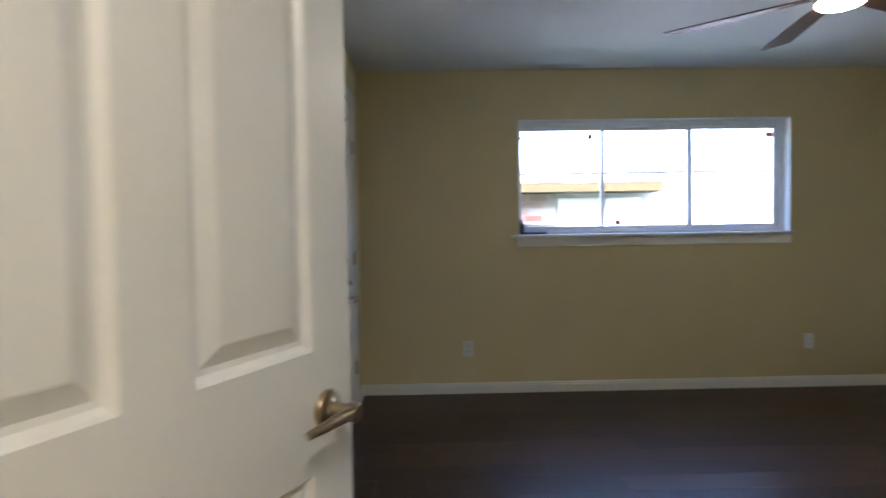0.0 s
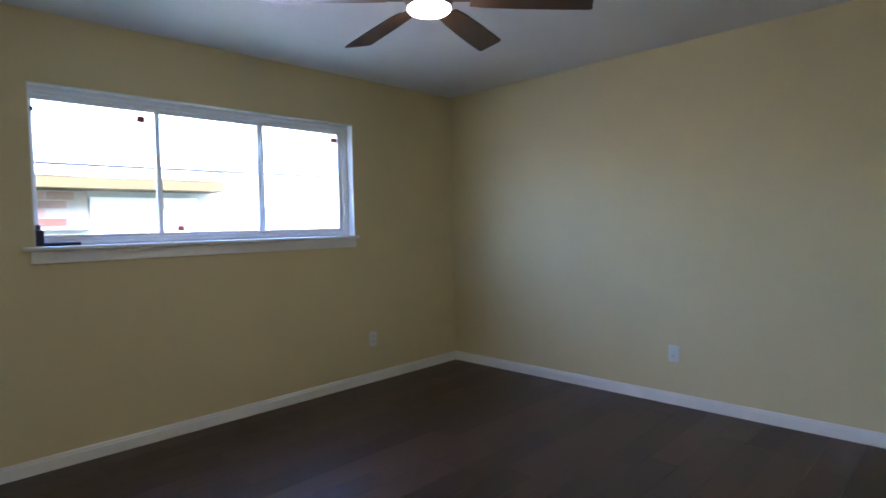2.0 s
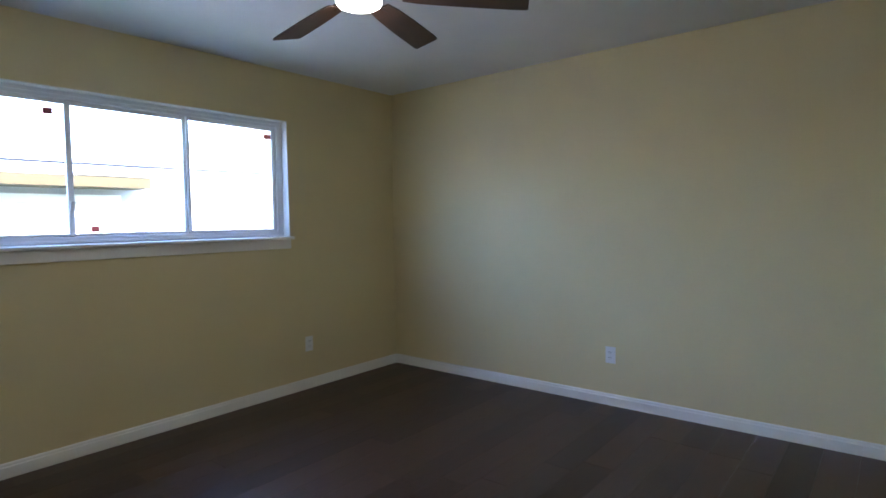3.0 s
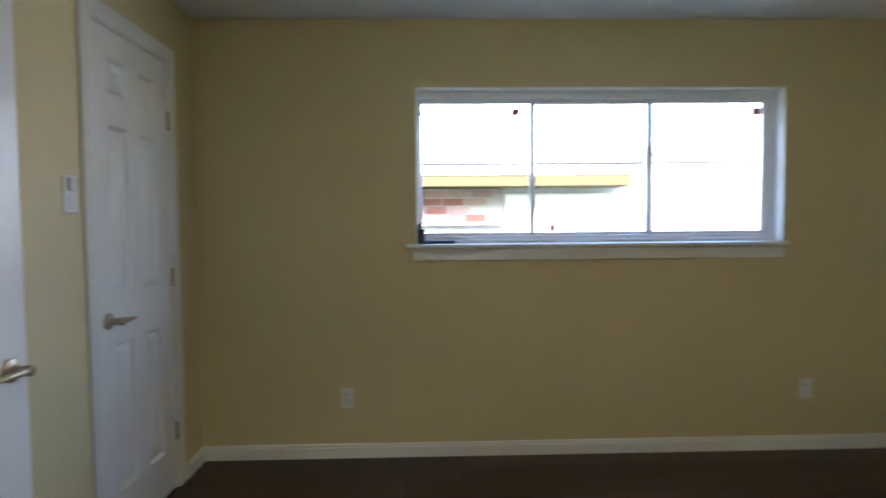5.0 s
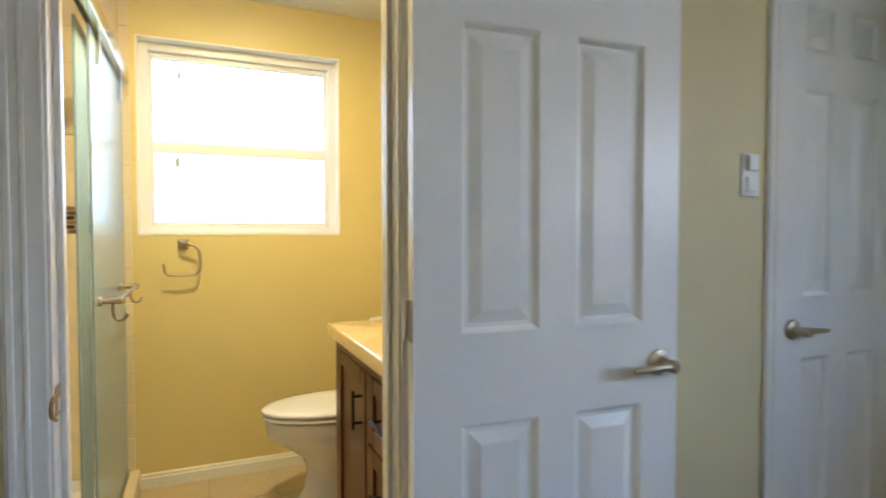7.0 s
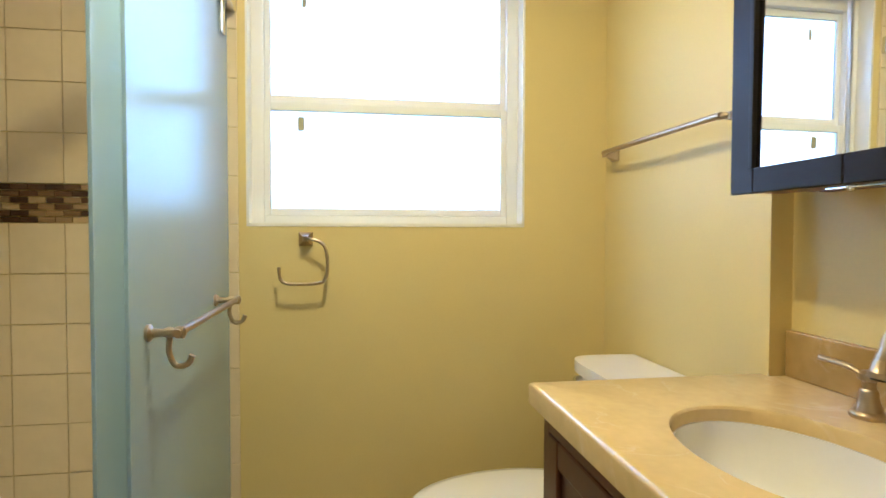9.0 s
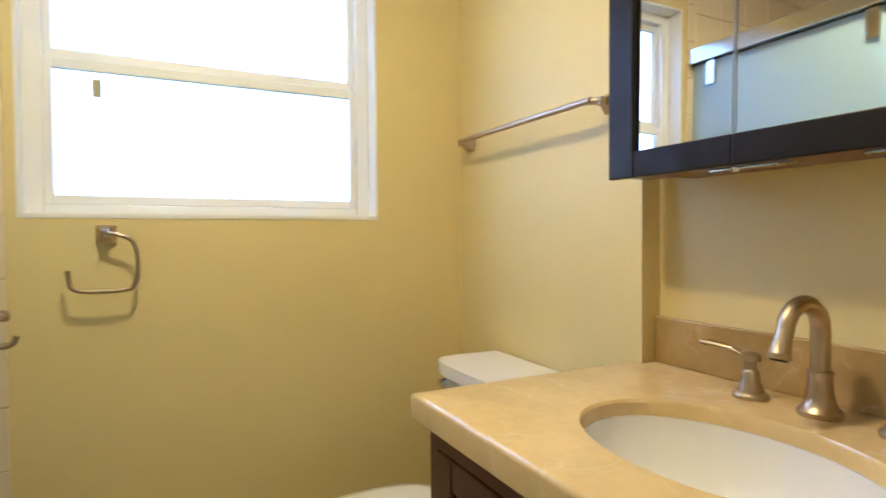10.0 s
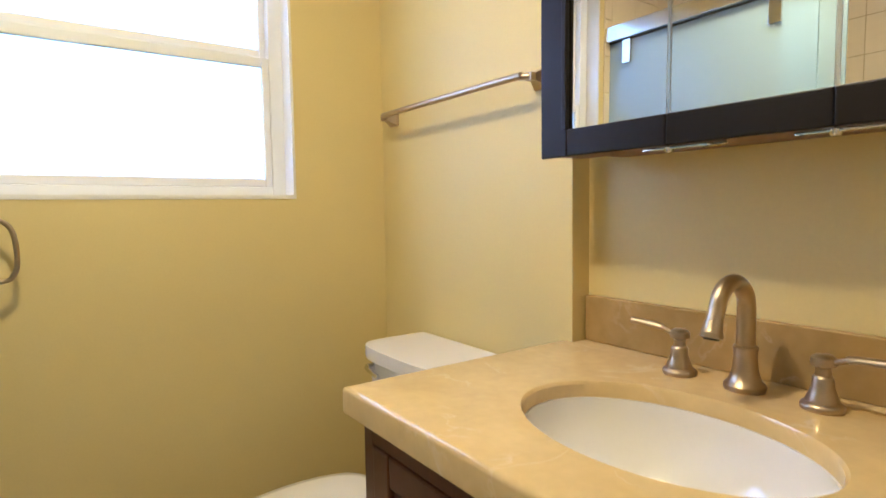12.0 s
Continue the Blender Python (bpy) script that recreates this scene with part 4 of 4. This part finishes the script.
g2 = part("glass_panel", boxes((-1.12, -0.915, -0.038, -0.030, 0.115, 1.95), bevel=0.0015), M_FROST, sd, "overlapping frosted glass")
for pane in (g, g2):
    pane.visible_shadow = False
for x in (-1.74, -1.12):
    hgr = part("roller_hanger", boxes((x - 0.022, x + 0.022, 0.0005, 0.012, 1.85, 1.953), bevel=0.003), M_CHROME, sd)
part("bottom_track", boxes((BATH_W, BATH_E, -0.045, 0.012, 0.101, 0.112), bevel=0.002), M_CHROME, sd)
hb = part("towel_handle", tube([(-1.655, 0.062, 1.01), (-1.06, 0.062, 1.01)], 0.0085, 14), M_NICKEL, sd, "brushed nickel bar with robe hooks", True)
for x in (-1.64, -1.075):
    part("standoff", lathe([(0.018, 0.0), (0.018, 0.006), (0.010, 0.012), (0.008, 0.03), (0.012, 0.042), (0.010, 0.052), (0.013, 0.06), (0.013, 0.072), (0.006, 0.076)], 18), M_NICKEL, hb, "", True, pose(x, 0, 1.01, -90))
    part("robe_hook", tube(curve_points([(x, 0.045, 1.005), (x, 0.042, 0.97), (x, 0.055, 0.942), (x, 0.078, 0.944), (x, 0.088, 0.962)], 6), [0.006] * 24 + [0.0075], 10), M_NICKEL, hb, "", True)

# ---- outdoors ----
structure("ground", boxes((-150, 150, -150, 250, -0.5, -0.3)), M_GROUND, "green lawn around the house", "ground")


def neighbour_house():
    t = thing("neighbour_house", pose(0, 2.35, -0.3), "white house with brick facing, roller door and ochre eave", "house")
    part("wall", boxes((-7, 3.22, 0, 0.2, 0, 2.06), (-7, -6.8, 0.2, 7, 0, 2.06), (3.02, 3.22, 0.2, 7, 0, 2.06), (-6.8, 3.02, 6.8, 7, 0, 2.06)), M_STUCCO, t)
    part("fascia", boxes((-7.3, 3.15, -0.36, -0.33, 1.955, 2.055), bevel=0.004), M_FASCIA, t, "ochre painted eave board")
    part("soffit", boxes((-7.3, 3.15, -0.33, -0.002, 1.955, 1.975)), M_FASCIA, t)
    bm = bmesh.new()
    prof = [(-0.37, 2.075), (3.5, 2.70), (7.37, 2.075), (7.37, 2.057), (3.5, 2.68), (-0.37, 2.057)]
    e = [[bm.verts.new((x, y, z)) for y, z in prof] for x in (-7.4, 3.22)]
    for i in range(6):
        bm.faces.new((e[0][i], e[0][(i + 1) % 6], e[1][(i + 1) % 6], e[1][i]))
    bm.faces.new(e[0])
    bm.faces.new(e[1])
    bmesh.ops.recalc_face_normals(bm, faces=bm.faces[:])
    part("roof", bm, M_ROOF, t)
    d = part("roller_door", boxes((2.02, 3.0, -0.03, -0.001, 0, 1.90)), M_ROLLER, t, "white ribbed roller door")
    slat = mesh_of("slat", boxes((0, 0.97, -0.012, 0, 0, 0.070), bevel=0.003), M_ROLLER)
    for k in range(25):
        b = new("slat", slat)
        b.parent, b.location = d, (2.025, -0.03, 0.02 + k * 0.075)
    bk = part("brick_panel", boxes((-1.0, 2.0, -0.06, -0.001, 1.60, 1.95)), M_MORTAR, t, "red brick facing")
    me = mesh_of("brick", boxes((0, 0.205, -0.012, 0, 0, 0.065)), M_BRICK)
    pale = mesh_of("brick", boxes((0, 0.205, -0.012, 0, 0, 0.065)), M_PALEBRICK)
    pick = random.Random(9)
    for q in range(4):
        for c in range(13 - (q == 1)):
            b = new("brick", pale if pick.random() < 0.45 else me)
            b.parent = bk
            b.location = (-0.99 + c * 0.218 + (0.06 if q % 2 else 0), -0.06, 1.635 + q * 0.078)
    return t


neighbour_house()


def gable_house():
    t = thing("gable_house", pose(3.225, 2.34, -0.3), "pale gable-ended house beyond the window", "house")
    bm = bmesh.new()
    prof = [(0, 0), (6, 0), (6, 2.18), (3, 3.34), (0, 2.18)]
    e = [[bm.verts.new((x, y, z)) for x, z in prof] for y in (0, 7)]
    for i in range(5):
        bm.faces.new((e[0][i], e[0][(i + 1) % 5], e[1][(i + 1) % 5], e[1][i]))
    bm.faces.new(e[0])
    bm.faces.new(e[1])
    bmesh.ops.recalc_face_normals(bm, faces=bm.faces[:])
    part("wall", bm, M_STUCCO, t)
    for s in (-1, 1):
        bm = bmesh.new()
        pr = [(3, 3.345), (3 + s * 3, 2.185), (3 + s * 3, 2.225), (3, 3.385)]
        e = [[bm.verts.new((x, y, z)) for x, z in pr] for y in (-0.04, 7.05)]
        for i in range(4):
            bm.faces.new((e[0][i], e[0][(i + 1) % 4], e[1][(i + 1) % 4], e[1][i]))
        bm.faces.new(e[0])
        bm.faces.new(e[1])
        bmesh.ops.recalc_face_normals(bm, faces=bm.faces[:])
        part("roof", bm, M_ROOF, t)
    return t


gable_house()
pts = [(-7 + i, 1.95, 1.90 - 0.05 * (1 - ((i - 8) / 8) ** 2)) for i in range(17)]
tagged(part("overhead_wire", tube(pts, 0.011, 6), M_WIRE), "thin dark overhead wire outside", "wire")
for x in (-7, 9):
    tagged(part("utility_pole", tube([(x, 1.95, -0.3), (x, 1.95, 2.3)], 0.06, 10), M_ROOF), "plain pole carrying an overhead wire", "pole", "utility poles")

# ---- pieces: floor planks, floor tiles, wall tiles ----
PW, PL = 0.165, 1.22
plank_mesh = mesh_of("plank", boxes((0.0008, PL - 0.0008, 0.0008, PW - 0.0008, -0.012, 0.0), bevel=0.0), M_PLANK)
rng = random.Random(4)
row, y = 0, -5.6
while y < -0.01:
    w = min(PW, -y)
    lo, hi = (0.0, ROOM_X) if y > -3.96 else (-0.3, 1.3)
    x = lo - rng.uniform(0, PL * 0.9)
    while x < hi:
        a, b = max(x, lo), min(x + PL, hi)
        if b - a > 0.02:
            if b - a > PL - 0.001 and w == PW:
                p = new("plank", plank_mesh)
                p.location = (a, y, 0)
            else:
                p = new("plank", mesh_of("plank", boxes((0.0008, b - a - 0.0008, 0.0008, w - 0.0008, -0.012, 0.0)), M_PLANK))
                p.location = (a, y, 0)
            p.parent = floor
        x += PL
    y += PW
thr = structure("threshold", boxes((-0.12, 0.0, BDOOR[0], BDOOR[1], -0.012, 0.004), bevel=0.002), M_PLANK, "dark wood threshold in the bathroom doorway", "threshold")

FT = 0.305
ft_mesh = mesh_of("tile", boxes((0.002, FT - 0.002, 0.002, FT - 0.002, -0.01, 0.0), bevel=0.0012), M_BFLOOR)
for i in range(6):
    for j in range(5):
        x0, y0 = BATH_W + i * FT, GY + 0.05 + j * FT
        x1, y1 = min(x0 + FT, BATH_E), min(y0 + FT, VANITY_Y)
        if x1 - x0 < 0.02 or y1 - y0 < 0.02:
            continue
        p = new("tile", ft_mesh if x1 - x0 > FT - 0.001 and y1 - y0 > FT - 0.001 else mesh_of("tile", boxes((0.002, x1 - x0 - 0.002, 0.002, y1 - y0 - 0.002, -0.01, 0.0), bevel=0.0012), M_BFLOOR))
        p.parent, p.location = bath_floor, (x0, y0, 0)

TS = 0.164
MOS = (1.246, 1.373)
zrows = [MOS[0] - TS * k for k in range(1, 8)] + [MOS[1] + TS * k for k in range(7)]


def tile_mesh(w, h):
    return mesh_of("tile", boxes((0.0012, w - 0.0012, 0.0, 0.008, 0.0012, h - 0.0012), bevel=0.0015), M_TILE)


full = tile_mesh(TS, TS)


def tiled(parent, origin, rot, length, start):
    """Tiles along a wall; local x along it, y out of it."""
    base = pose(*origin, 0, 0, rot)
    cols, u = [], start
    while u < length - 1e-4:
        a, b = max(u, 0), min(u + TS, length)
        if b - a > 0.01:
            cols.append((a, b))
        u += TS
    for z in zrows:
        h = min(TS, H - z)
        if h < 0.01:
            continue
        for a, b in cols:
            me = full if b - a > TS - 1e-3 and h > TS - 1e-3 else tile_mesh(b - a, h)
            p = new("tile", me)
            p.parent = parent
            p.matrix_basis = base @ pose(a, 0, z)
    bm = bmesh.new()
    n, hh, ww = 6, (MOS[1] - MOS[0]) / 6, 0.052
    for r in range(n):
        u = -ww * (0.5 if r % 2 else 0)
        while u < length:
            a, b = max(u, 0) + 0.0015, min(u + ww, length) - 0.0015
            if b - a > 0.004:
                box(bm, a, b, 0, 0.007 + 0.001 * (r % 2), MOS[0] + r * hh + 0.0015, MOS[0] + (r + 1) * hh - 0.0015)
            u += ww
    ms = part("mosaic_band", bm, M_MOSAIC, parent, "brown and tan glass mosaic band", False, base)
    ms["kind"] = "stuff"


w_west = bpy.data.objects["wall_bath_west"]
w_south = bpy.data.objects["wall_bath_south"]
w_east = bpy.data.objects["wall_west"]
tiled(w_west, (BATH_W + 0.001, -2.992, 0), -90, -2.992 - BATH_S, 0.0)
tiled(w_south, (BATH_E, BATH_S + 0.001, 0), 180, BATH_E - BATH_W, 0.02)
tiled(w_east, (BATH_E - 0.001, BATH_S, 0), 90, -2.992 - BATH_S, 0.0)
trim_mesh = mesh_of("tile", boxes((0.0, 0.009, 0.0, 0.047, 0.001, TS - 0.001), bevel=0.003), M_TILE)
for z in [0.096 + TS * k for k in range(14)]:
    p = new("tile", trim_mesh)
    p.parent, p.location = w_west, (BATH_W + 0.001, -2.991, z)
